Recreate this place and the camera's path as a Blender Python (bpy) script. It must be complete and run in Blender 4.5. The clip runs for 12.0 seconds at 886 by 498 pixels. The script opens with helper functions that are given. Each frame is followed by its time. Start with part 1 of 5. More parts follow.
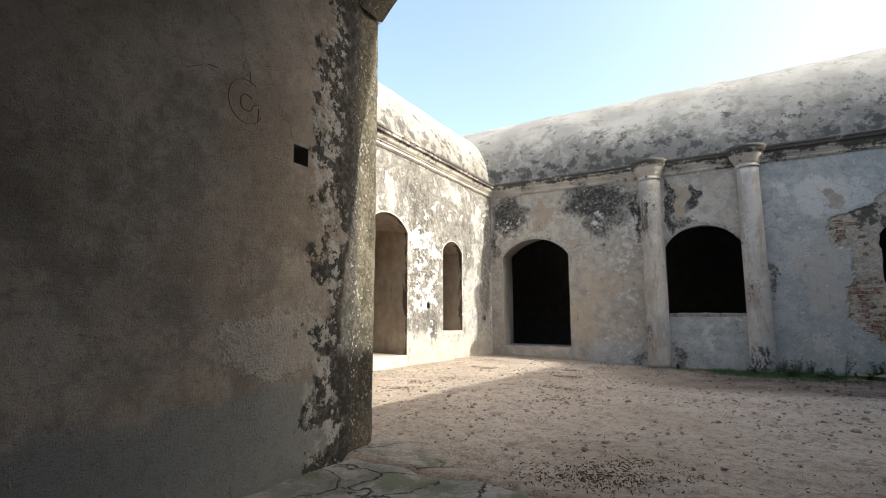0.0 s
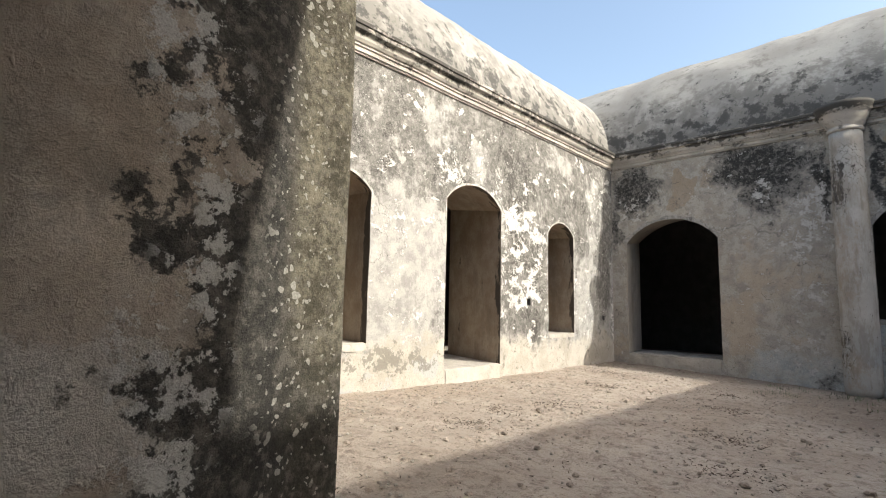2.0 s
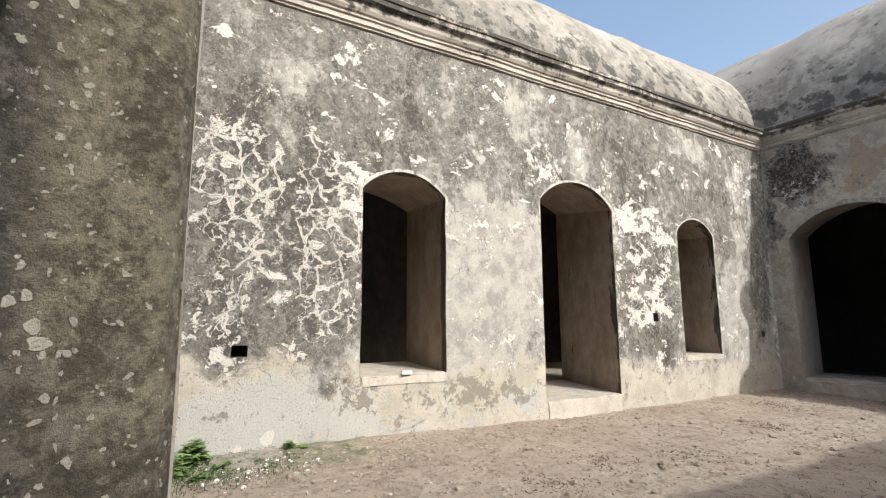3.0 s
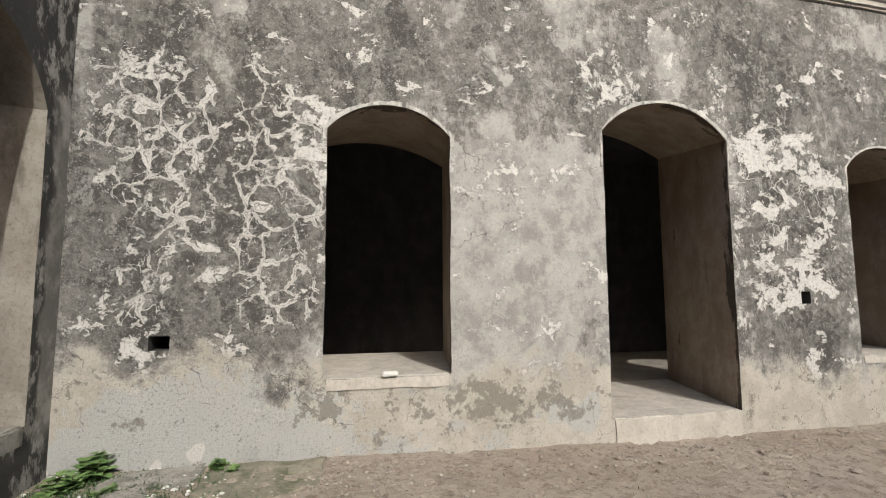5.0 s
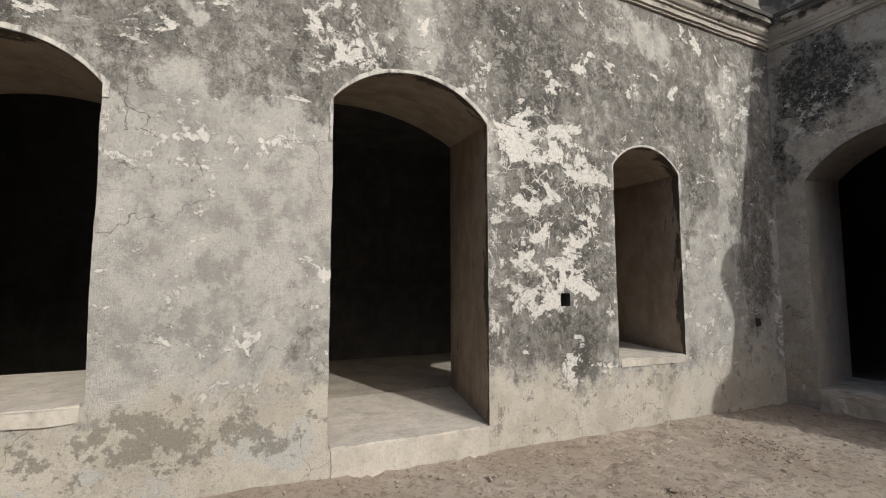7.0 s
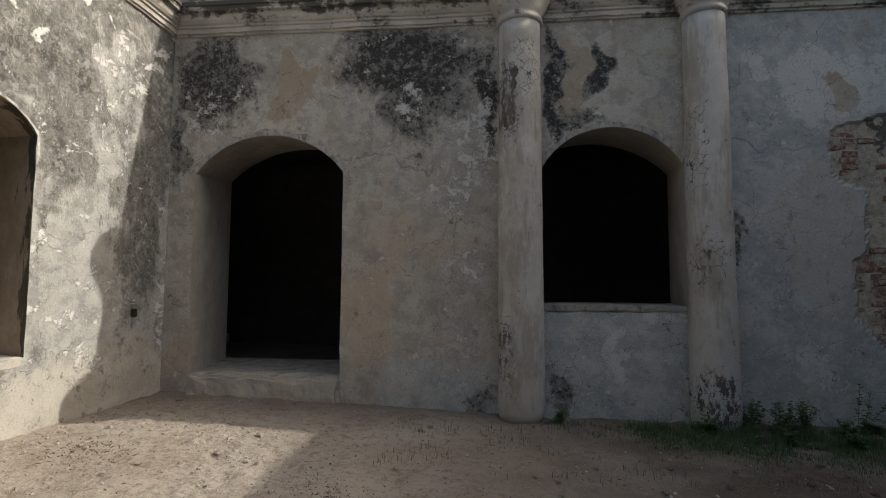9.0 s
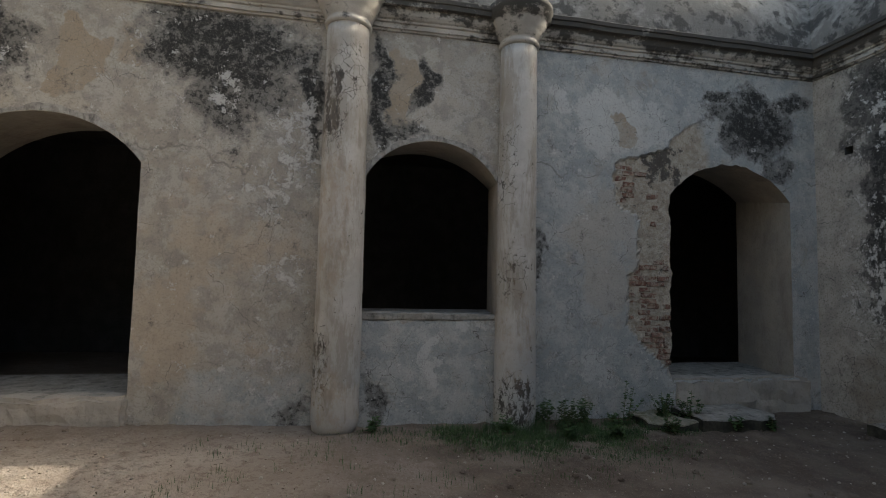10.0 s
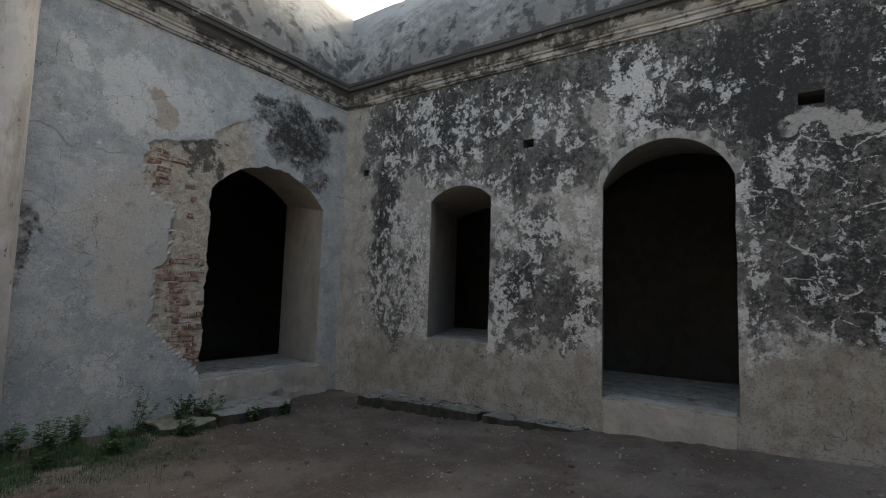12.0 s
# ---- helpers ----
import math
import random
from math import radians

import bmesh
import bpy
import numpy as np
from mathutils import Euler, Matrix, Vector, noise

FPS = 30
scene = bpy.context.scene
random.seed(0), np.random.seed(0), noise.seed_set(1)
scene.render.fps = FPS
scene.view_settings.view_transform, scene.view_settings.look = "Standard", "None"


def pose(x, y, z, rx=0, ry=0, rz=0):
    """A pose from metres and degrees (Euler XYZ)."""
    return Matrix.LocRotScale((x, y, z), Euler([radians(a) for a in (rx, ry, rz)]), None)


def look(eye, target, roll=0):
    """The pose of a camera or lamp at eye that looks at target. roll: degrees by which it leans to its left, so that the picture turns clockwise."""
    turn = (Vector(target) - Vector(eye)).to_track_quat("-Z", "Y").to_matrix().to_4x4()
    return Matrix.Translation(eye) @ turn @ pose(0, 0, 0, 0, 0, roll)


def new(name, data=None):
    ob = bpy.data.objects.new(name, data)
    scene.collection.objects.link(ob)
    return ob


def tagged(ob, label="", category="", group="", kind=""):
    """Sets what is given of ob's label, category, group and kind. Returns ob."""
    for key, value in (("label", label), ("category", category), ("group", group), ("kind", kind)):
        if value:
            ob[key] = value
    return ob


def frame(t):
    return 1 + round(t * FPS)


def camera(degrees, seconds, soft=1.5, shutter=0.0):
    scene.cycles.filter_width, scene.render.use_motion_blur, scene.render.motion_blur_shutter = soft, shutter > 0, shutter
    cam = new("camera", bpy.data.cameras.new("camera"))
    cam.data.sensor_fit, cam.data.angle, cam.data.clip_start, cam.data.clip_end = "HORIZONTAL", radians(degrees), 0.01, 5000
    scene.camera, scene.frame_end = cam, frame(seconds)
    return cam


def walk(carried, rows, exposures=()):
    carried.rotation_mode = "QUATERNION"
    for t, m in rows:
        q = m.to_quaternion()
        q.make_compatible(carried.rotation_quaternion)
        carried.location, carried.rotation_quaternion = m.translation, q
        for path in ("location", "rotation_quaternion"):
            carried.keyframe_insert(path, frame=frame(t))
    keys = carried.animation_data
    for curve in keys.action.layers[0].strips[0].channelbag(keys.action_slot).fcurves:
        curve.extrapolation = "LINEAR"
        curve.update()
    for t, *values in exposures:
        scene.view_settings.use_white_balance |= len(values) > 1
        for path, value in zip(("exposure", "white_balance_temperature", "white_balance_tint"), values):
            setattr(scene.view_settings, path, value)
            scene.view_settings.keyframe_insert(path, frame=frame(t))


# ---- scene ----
cam = camera(84.0, 12.0, soft=1.0)
PATH = [
    (0, (-0.11, -0.17, 1.171), (-1.107, 1.542, 1.439), -0.1),
    (0.5, (-0.436, 0.242, 1.201), (-1.594, 1.858, 1.416), 0.1),
    (1, (-0.67, 0.793, 1.223), (-1.964, 2.296, 1.476), 0.1),
    (1.5, (-0.907, 1.399, 1.254), (-2.339, 2.774, 1.492), 0.4),
    (2, (-1.039, 2.054, 1.316), (-2.419, 3.483, 1.545), 1.2),
    (2.5, (-1.188, 2.681, 1.36), (-2.73, 3.931, 1.61), 0.3),
    (4.3, (-2.084, 4.73, 1.422), (-3.986, 5.296, 1.67), 0.5),
    (4.5, (-2.177, 4.94, 1.424), (-4.095, 5.466, 1.632), 0.6),
    (5, (-2.397, 5.405, 1.465), (-4.332, 5.873, 1.657), -0.3),
    (5.5, (-2.527, 5.865, 1.514), (-4.502, 6.112, 1.705), -1.2),
    (6, (-2.699, 6.388, 1.48), (-4.662, 6.733, 1.646), -1.0),
    (6.5, (-2.799, 6.84, 1.518), (-4.673, 7.523, 1.666), -0.6),
    (6.7, (-2.797, 6.996, 1.519), (-4.639, 7.759, 1.68), -0.4),
    (8.3, (-2.645, 7.978, 1.454), (-3.64, 9.705, 1.621), 0.7),
    (8.5, (-2.598, 8.041, 1.437), (-3.383, 9.873, 1.609), 0.6),
    (9, (-2.302, 8.131, 1.499), (-2.492, 10.117, 1.637), 0.3),
    (9.5, (-2.049, 8.161, 1.614), (-1.869, 10.15, 1.724), 0.6),
    (10, (-1.831, 8.17, 1.671), (-1.445, 10.129, 1.8), 1.3),
    (10.5, (-1.669, 8.187, 1.659), (-1.081, 10.093, 1.804), 1.8),
    (11, (-1.5, 8.244, 1.661), (-0.6, 10.023, 1.818), 2.2),
    (11.5, (-1.197, 8.06, 1.613), (0.096, 9.575, 1.792), 2.2),
    (12, (-1.002, 7.886, 1.629), (0.642, 9.011, 1.802), 1.8),
]

EXPOSURES = [(0.0, 1.70, 6950, 4), (2.7, 1.10, 6650, 5), (4.4, 0.60, 6450, 6), (6.6, 0.36, 6500, 6), (8.4, 0.54, 6650, 5), (9.5, 1.06, 7150, 4), (12.0, 1.80, 7600, 5)]
walk(cam, [(t, look(eye, target, roll)) for t, eye, target, roll in PATH], EXPOSURES)

# ---- daylight: low morning sun over the east range, clear sky ----
SUN_DIR = Vector((1.0, 0.142, 0.73)).normalized()
world = bpy.data.worlds.new("sky")
scene.world = world
world.use_nodes = True
wt = world.node_tree
sky = wt.nodes.new("ShaderNodeTexSky")
sky.sky_type, sky.sun_disc = "NISHITA", False
sky.sun_elevation = math.asin(SUN_DIR.z)
sky.sun_rotation = math.atan2(SUN_DIR.x, SUN_DIR.y)
sky.air_density, sky.dust_density, sky.ozone_density = 1.0, 4.0, 0.3
wt.nodes["Background"].inputs[1].default_value = 0.15
wt.links.new(sky.outputs[0], wt.nodes["Background"].inputs[0])
sun_data = bpy.data.lights.new("sun", "SUN")
sun_data.energy, sun_data.angle, sun_data.color = 2.0, radians(0.55), (1.0, 0.96, 0.91)
sun = new("sun", sun_data)
sun.matrix_world = look(SUN_DIR * 60, (0, 0, 0))

# ---- plan ----
WX, EX, SY, NY = -6.95, 5.65, 3.35, 14.795      # faces of the four courtyard walls
ZC, ZTOP = 5.13, 5.5                            # underside of the cornice, top of the walls


def smooth(a, b, x):
    t = min(1.0, max(0.0, (x - a) / (b - a)))
    return t * t * (3 - 2 * t)


def nz(x, y, z=0.0, s=1.0):
    return noise.noise(Vector((x * s, y * s, z * s)))


def ground_z(x, y):
    z = 0.09 * (1 - smooth(4.0, 9.0, y)) - (0.04 + 0.21 * smooth(-7.5, -0.3, x)) * smooth(6.5, 13.0, y)
    z -= 0.10 * (1 - smooth(2.72, 2.95, y))
    return z + 0.02 * nz(x, y, 3.1, 0.6)


# ---- node helpers ----
class Mat:
    def __init__(self, name):
        self.mat = bpy.data.materials.new(name)
        self.mat.use_nodes = True
        self.t = self.mat.node_tree
        self.out = self.t.nodes["Principled BSDF"]
        self.pos = self.t.nodes.new("ShaderNodeNewGeometry").outputs["Position"]
        s = self.t.nodes.new("ShaderNodeSeparateXYZ")
        self.t.links.new(self.pos, s.inputs[0])
        self.x, self.y, self.z = s.outputs

    def put(self, socket, v):
        if isinstance(v, bpy.types.NodeSocket):
            self.t.links.new(v, socket)
        elif isinstance(v, (tuple, list)) and len(v) == 3 and socket.type == "RGBA":
            socket.default_value = (*v, 1.0)
        else:
            socket.default_value = v

    def math(self, op, a, b=0.0, c=0.0, clamp=False):
        n = self.t.nodes.new("ShaderNodeMath")
        n.operation, n.use_clamp = op, clamp
        for s, v in zip(n.inputs, (a, b, c)):
            self.put(s, v)
        return n.outputs[0]

    def add(self, a, b):
        return self.math("ADD", a, b)

    def mul(self, a, b):
        return self.math("MULTIPLY", a, b)

    def ramp(self, x, a, b, lo=0.0, hi=1.0):
        n = self.t.nodes.new("ShaderNodeMapRange")
        n.interpolation_type = "SMOOTHSTEP"
        for s, v in zip(n.inputs, (x, a, b, lo, hi)):
            self.put(s, v)
        return n.outputs[0]

    def vec(self, scale=(1, 1, 1), base=None):
        n = self.t.nodes.new("ShaderNodeVectorMath")
        n.operation = "MULTIPLY"
        self.put(n.inputs[0], base or self.pos)
        n.inputs[1].default_value = scale
        return n.outputs[0]

    def noise(self, scale, detail=5.0, rough=0.6, stretch=None, off=0.0, dist=0.0, base=None):
        n = self.t.nodes.new("ShaderNodeTexNoise")
        v = base or self.pos
        if stretch:
            v = self.vec(stretch, v)
        if off:
            a = self.t.nodes.new("ShaderNodeVectorMath")
            a.operation = "ADD"
            self.put(a.inputs[0], v)
            a.inputs[1].default_value = (off, off * 1.7, -off)
            v = a.outputs[0]
        self.put(n.inputs["Vector"], v)
        n.inputs["Scale"].default_value, n.inputs["Detail"].default_value = scale, detail
        n.inputs["Roughness"].default_value, n.inputs["Distortion"].default_value = rough, dist
        return n.outputs["Fac"]

    def warp(self, scale, amount, detail=3.0):
        n = self.t.nodes.new("ShaderNodeTexNoise")
        self.put(n.inputs["Vector"], self.pos)
        n.inputs["Scale"].default_value, n.inputs["Detail"].default_value = scale, detail
        m = self.t.nodes.new("ShaderNodeVectorMath")
        m.operation = "MULTIPLY_ADD"
        self.put(m.inputs[0], n.outputs["Color"])
        m.inputs[1].default_value = (amount,) * 3
        a = self.t.nodes.new("ShaderNodeVectorMath")
        a.operation = "SUBTRACT"
        self.put(a.inputs[0], self.pos)
        a.inputs[1].default_value = (amount * 0.5,) * 3
        self.put(m.inputs[2], a.outputs[0])
        return m.outputs[0]

    def cells(self, scale, base=None, feature="DISTANCE_TO_EDGE", stretch=None):
        n = self.t.nodes.new("ShaderNodeTexVoronoi")
        n.feature = feature
        v = base or self.pos
        if stretch:
            v = self.vec(stretch, v)
        self.put(n.inputs["Vector"], v)
        n.inputs["Scale"].default_value = scale
        return n.outputs["Distance"]

    def split(self, v):
        s = self.t.nodes.new("ShaderNodeSeparateXYZ")
        self.put(s.inputs[0], v)
        return s.outputs

    def mix(self, f, a, b):
        n = self.t.nodes.new("ShaderNodeMix")
        n.data_type = "RGBA"
        self.put(n.inputs[0], f)
        self.put(n.inputs[6], a)
        self.put(n.inputs[7], b)
        return n.outputs[2]

    def blob(self, u, v, cu, cv, ru, rv, soft=0.35):
        a = self.mul(self.add(u, -cu), 1 / ru)
        b = self.mul(self.add(v, -cv), 1 / rv)
        d = self.math("SQRT", self.add(self.mul(a, a), self.mul(b, b)))
        return self.ramp(d, 1 - soft, 1 + soft, 1.0, 0.0)

    def spots(self, u, v, *areas):
        """The strongest of some soft oval areas (u, v, half width, half height, strength); half strength at the rim."""
        r = None
        for cu, cv, ru, rv, k in areas:
            a = self.mul(self.add(u, -cu), 1 / ru)
            b = self.mul(self.add(v, -cv), 1 / rv)
            d = self.math("SQRT", self.add(self.mul(a, a), self.mul(b, b)))
            d = self.ramp(d, 0.55, 1.45, k, 0.0)
            r = d if r is None else self.math("MAXIMUM", r, d)
        return r

    def either(self, *masks):
        r = masks[0]
        for m in masks[1:]:
            r = self.math("MAXIMUM", r, m)
        return r

    def finish(self, colour, rough=0.9, height=None, strength=0.4, dist=0.02, spec=0.25):
        self.put(self.out.inputs["Base Color"], colour)
        self.put(self.out.inputs["Roughness"], rough)
        self.out.inputs["Specular IOR Level"].default_value = spec
        if height is not None:
            b = self.t.nodes.new("ShaderNodeBump")
            b.inputs["Strength"].default_value, b.inputs["Distance"].default_value = strength, dist
            self.put(b.inputs["Height"], height)
            self.put(self.out.inputs["Normal"], b.outputs[0])
        return self.mat


def west_plaster():
    m = Mat("weathered lime plaster, sunlit wall")
    u, v = m.split(m.warp(1.9, 1.1, 10.0))[1:]
    coarse = m.mul(m.add(m.noise(1.9, 12, 0.7), -0.5), 5.0)
    ragged = m.mul(m.add(m.noise(7.0, 12, 0.76, off=3.0), -0.5), 5.5)
    streak = m.mul(m.add(m.noise(3.4, 9, 0.68, (1, 1, 0.18), off=8.0), -0.5), 4.0)
    mid, fine = m.noise(3.0, 10, 0.7, off=12.0), m.noise(42.0, 8, 0.78)
    col = m.mix(m.ramp(mid, 0.40, 0.60), (0.275, 0.27, 0.26), (0.40, 0.393, 0.378))
    col = m.mix(m.ramp(m.noise(6.0, 12, 0.74, off=31.0), 0.5, 0.54, 0.0, 0.45), col, (0.50, 0.49, 0.47))
    # mould: thick beside the corner, above the openings and round the narrow window
    dark = m.spots(u, v, (4.3, 2.5, 1.3, 1.9, 1.0), (5.6, 3.9, 1.2, 0.9, 0.80), (7.3, 3.75, 1.2, 0.45, 0.62), (10.35, 4.1, 0.72, 1.1, 1.0), (10.7, 2.1, 0.9, 1.3, 0.92),
                   (10.72, 0.98, 0.80, 0.36, 0.95), (11.9, 3.7, 0.8, 0.6, 0.74), (13.2, 2.9, 0.3, 1.2, 0.66), (8.6, 4.5, 2.0, 0.5, 0.55), (14.2, 3.0, 0.5, 2.0, 0.6), (5.34, 0.62, 0.16, 0.22, 0.9))
    pale = m.spots(u, v, (7.42, 1.95, 0.85, 1.08, 1.0), (9.08, 4.0, 0.30, 0.45, 1.0), (13.82, 3.9, 0.34, 1.05, 0.95), (12.0, 4.75, 0.75, 0.32, 0.9), (3.52, 3.6, 0.11, 0.7, 1.0),
                   (4.52, 3.8, 0.09, 0.42, 0.95), (4.6, 4.25, 0.5, 0.22, 0.8), (13.4, 1.4, 0.5, 1.4, 0.7), (7.02, 3.72, 0.16, 0.17, 0.9), (8.1, 4.5, 0.5, 0.5, 0.7))
    dark = m.either(dark, m.ramp(v, 2.7, 3.5, 0.0, 0.66))
    field = m.add(m.math("SUBTRACT", dark, m.mul(pale, 0.62)), m.add(m.mul(coarse, 0.55), m.add(m.mul(ragged, 0.36), m.mul(streak, 0.40))))
    grime = m.ramp(field, 0.04, 0.54)
    dirt = m.mix(m.ramp(m.noise(11.0, 10, 0.78, off=21.0), 0.42, 0.58), (0.108, 0.104, 0.098), (0.205, 0.198, 0.187))
    col = m.mix(m.mul(grime, 0.94), col, dirt)
    black = m.ramp(m.add(field, m.mul(m.add(m.noise(16.0, 10, 0.8, off=44.0), -0.5), 3.2)), 0.92, 1.12)
    col = m.mix(m.mul(black, 0.8), col, (0.055, 0.053, 0.049))
    # thin pale mottles over the mould, and grey clouds over the pale fields
    mott = m.ramp(m.add(m.noise(5.5, 12, 0.78, off=15.0), m.mul(ragged, 0.03)), 0.555, 0.575)
    col = m.mix(m.mul(mott, m.ramp(v, 0.9, 1.3, 0.0, 0.5)), col, (0.42, 0.412, 0.395))
    white = m.spots(u, v, (6.95, 2.78, 0.40, 0.26, 0.95), (7.6, 2.72, 0.7, 0.14, 0.8), (8.28, 3.78, 0.40, 0.40, 1.0), (9.72, 3.78, 0.26, 0.36, 0.72), (9.92, 1.95, 0.10, 1.3, 0.9), (12.0, 3.32, 0.35, 0.14, 0.72), (4.45, 4.1, 0.5, 0.24, 0.75),
                    (9.0, 4.2, 0.35, 0.35, 0.85), (13.75, 3.9, 0.30, 1.0, 0.8), (7.1, 1.55, 0.25, 0.25, 0.66), (4.02, 0.98, 0.25, 0.12, 0.75), (10.55, 1.42, 0.42, 0.26, 1.0), (3.6, 2.6, 0.14, 0.6, 0.6), (7.6, 1.0, 0.3, 0.2, 0.6), (11.2, 2.9, 0.2, 0.6, 0.66))
    flake_n = m.add(m.mul(m.noise(4.6, 12, 0.76, off=4.0, dist=0.5), 0.6), m.mul(m.noise(15.0, 9, 0.76, off=9.0), 0.4))
    flake = m.ramp(m.add(m.mul(m.add(flake_n, -0.5), 6.5), m.mul(white, 0.62)), 0.68, 0.74)
    # whitewash with dark islands between the door and the narrow window
    isle_n = m.add(m.noise(2.5, 12, 0.68, (1, 0.8, 1.25), off=6.0, dist=0.5), m.mul(m.add(m.noise(12.0, 9, 0.76, off=2.0), -0.5), 0.35))
    isle = m.ramp(m.add(m.mul(m.add(isle_n, -0.5), 6.0), m.spots(u, v, (10.62, 2.25, 0.85, 1.25, 0.56), (10.25, 2.9, 0.25, 0.5, 0.6))), 0.60, 0.66)
    vein = m.ramp(m.cells(4.2, m.warp(3.0, 0.5, 7.0)), 0.012, 0.03, 1.0, 0.0)
    isle = m.either(isle, m.mul(m.mul(vein, m.blob(u, v, 10.55, 2.75, 0.7, 0.8, 0.3)), m.ramp(m.noise(3.0, 4, off=3.0), 0.44, 0.5)))
    # net of whitewash left along old cracks, in two upright fields
    net_w = m.warp(4.0, 0.30, 6.0)
    wob = m.mul(m.add(m.noise(9.0, 10, 0.78, off=1.0), -0.5), 0.42)
    edge = m.cells(4.1, net_w, stretch=(1, 1.05, 0.9))
    net = m.mul(m.ramp(m.add(edge, wob), 0.045, 0.065, 1.0, 0.0), m.ramp(m.noise(3.1, 6, off=2.0), 0.37, 0.41))
    net2 = m.mul(m.ramp(m.add(m.cells(11.0, net_w), m.mul(wob, 0.8)), 0.02, 0.045, 1.0, 0.0), m.ramp(m.noise(4.0, 8, 0.7, off=7.0), 0.53, 0.55))
    seam = m.ramp(edge, 0.003, 0.010, 1.0, 0.0)
    zone_a = m.spots(u, v, (4.05, 2.72, 0.50, 1.0, 1.0), (4.0, 1.66, 0.2, 0.4, 0.8), (4.4, 1.5, 0.2, 0.2, 0.55))
    zone_b = m.spots(u, v, (4.98, 2.4, 0.46, 1.25, 1.0))
    gap = m.ramp(m.math("ABSOLUTE", m.add(m.add(m.y, m.mul(ragged, 0.03)), -4.54)), 0.05, 0.075)
    zone = m.mul(m.ramp(m.add(m.either(zone_a, zone_b), m.mul(ragged, 0.35)), 0.44, 0.52), gap)
    dense = m.ramp(m.add(m.mul(m.add(flake_n, -0.5), 7.0), m.mul(m.spots(u, v, (4.12, 2.75, 0.42, 0.85, 1.0), (5.0, 2.2, 0.3, 0.8, 0.45)), 0.46)), 0.74, 0.80)
    net = m.mul(m.mul(zone, m.either(net, net2, dense)), m.math("SUBTRACT", 1.0, m.mul(seam, 0.7)))
    flake = m.either(flake, isle, net)
    col = m.mix(m.mul(flake, m.ramp(m.noise(22.0, 8, 0.75, off=5.0), 0.36, 0.56, 0.72, 0.97)), col, (0.66, 0.65, 0.63))
    # rendered band along the foot, blue-grey near the corner and buff further on
    top = m.add(m.ramp(u, 4.0, 5.2, 0.92, 0.78), m.ramp(u, 9.5, 10.5, 0.0, -0.18))
    foot = m.ramp(m.add(m.math("SUBTRACT", v, top), m.add(m.mul(coarse, 0.14), m.mul(ragged, 0.10))), -0.12, 0.12, 1.0, 0.0)
    fcol = m.mix(m.ramp(m.noise(2.6, 10, 0.7, off=3.0), 0.42, 0.58), (0.41, 0.382, 0.335), (0.485, 0.46, 0.415))
    blue = m.ramp(m.add(m.spots(u, v, (4.4, 0.3, 1.2, 0.48, 1.0), (6.0, 0.2, 0.9, 0.16, 0.6), (7.9, 0.3, 0.3, 0.3, 0.7)), m.add(m.mul(coarse, 0.5), m.mul(ragged, 0.3))), 0.50, 0.56)
    fcol = m.mix(m.mul(blue, 0.9), fcol, (0.425, 0.43, 0.425))
    disc = m.ramp(m.add(m.cells(2.6, m.warp(6.0, 0.10, 6.0), "F1"), m.mul(m.noise(2.0, 4, off=6.0), 0.9)), 0.60, 0.62, 1.0, 0.0)
    fcol = m.mix(m.mul(disc, m.ramp(u, 5.6, 5.2, 0.0, 0.85)), fcol, (0.57, 0.56, 0.535))
    mot = m.ramp(m.add(m.spots(u, v, (6.9, 0.48, 0.85, 0.24, 0.85), (7.6, 0.4, 0.5, 0.2, 0.8), (5.36, 0.52, 0.2, 0.2, 0.9), (6.2, 0.66, 0.4, 0.12, 0.7)), m.mul(m.add(m.noise(5.5, 11, 0.72, off=8.0), -0.5), 8.0)), 0.58, 0.95)
    fcol = m.mix(m.mul(mot, 0.8), fcol, (0.20, 0.19, 0.165))
    col = m.mix(foot, col, fcol)
    crack = m.ramp(m.cells(1.1, m.warp(2.5, 0.6, 8.0)), 0.0, 0.005, 0.85, 0.0)
    crack = m.mul(crack, m.ramp(m.noise(1.3, 3, off=5.0), 0.5, 0.56))
    col = m.mix(crack, col, (0.06, 0.055, 0.05))
    # pitted grain: dark pores on pale ground, pale grit on the mould
    col = m.mix(m.mul(m.ramp(fine, 0.52, 0.64), m.ramp(grime, 0.0, 1.0, 0.34, 0.7)), col, (0.055, 0.053, 0.049))
    col = m.mix(m.mul(m.ramp(m.noise(75.0, 5, 0.75, off=2.0), 0.58, 0.66), m.ramp(grime, 0.0, 1.0, 0.2, 0.5)), col, (0.66, 0.65, 0.63))
    h = m.add(m.add(m.mul(fine, 0.7), m.mul(m.noise(110.0, 3), 0.4)), m.add(m.mul(flake, 0.6), m.add(mid, m.mul(grime, -0.25))))
    return m.finish(col, 0.92, h, 0.9, 0.014)


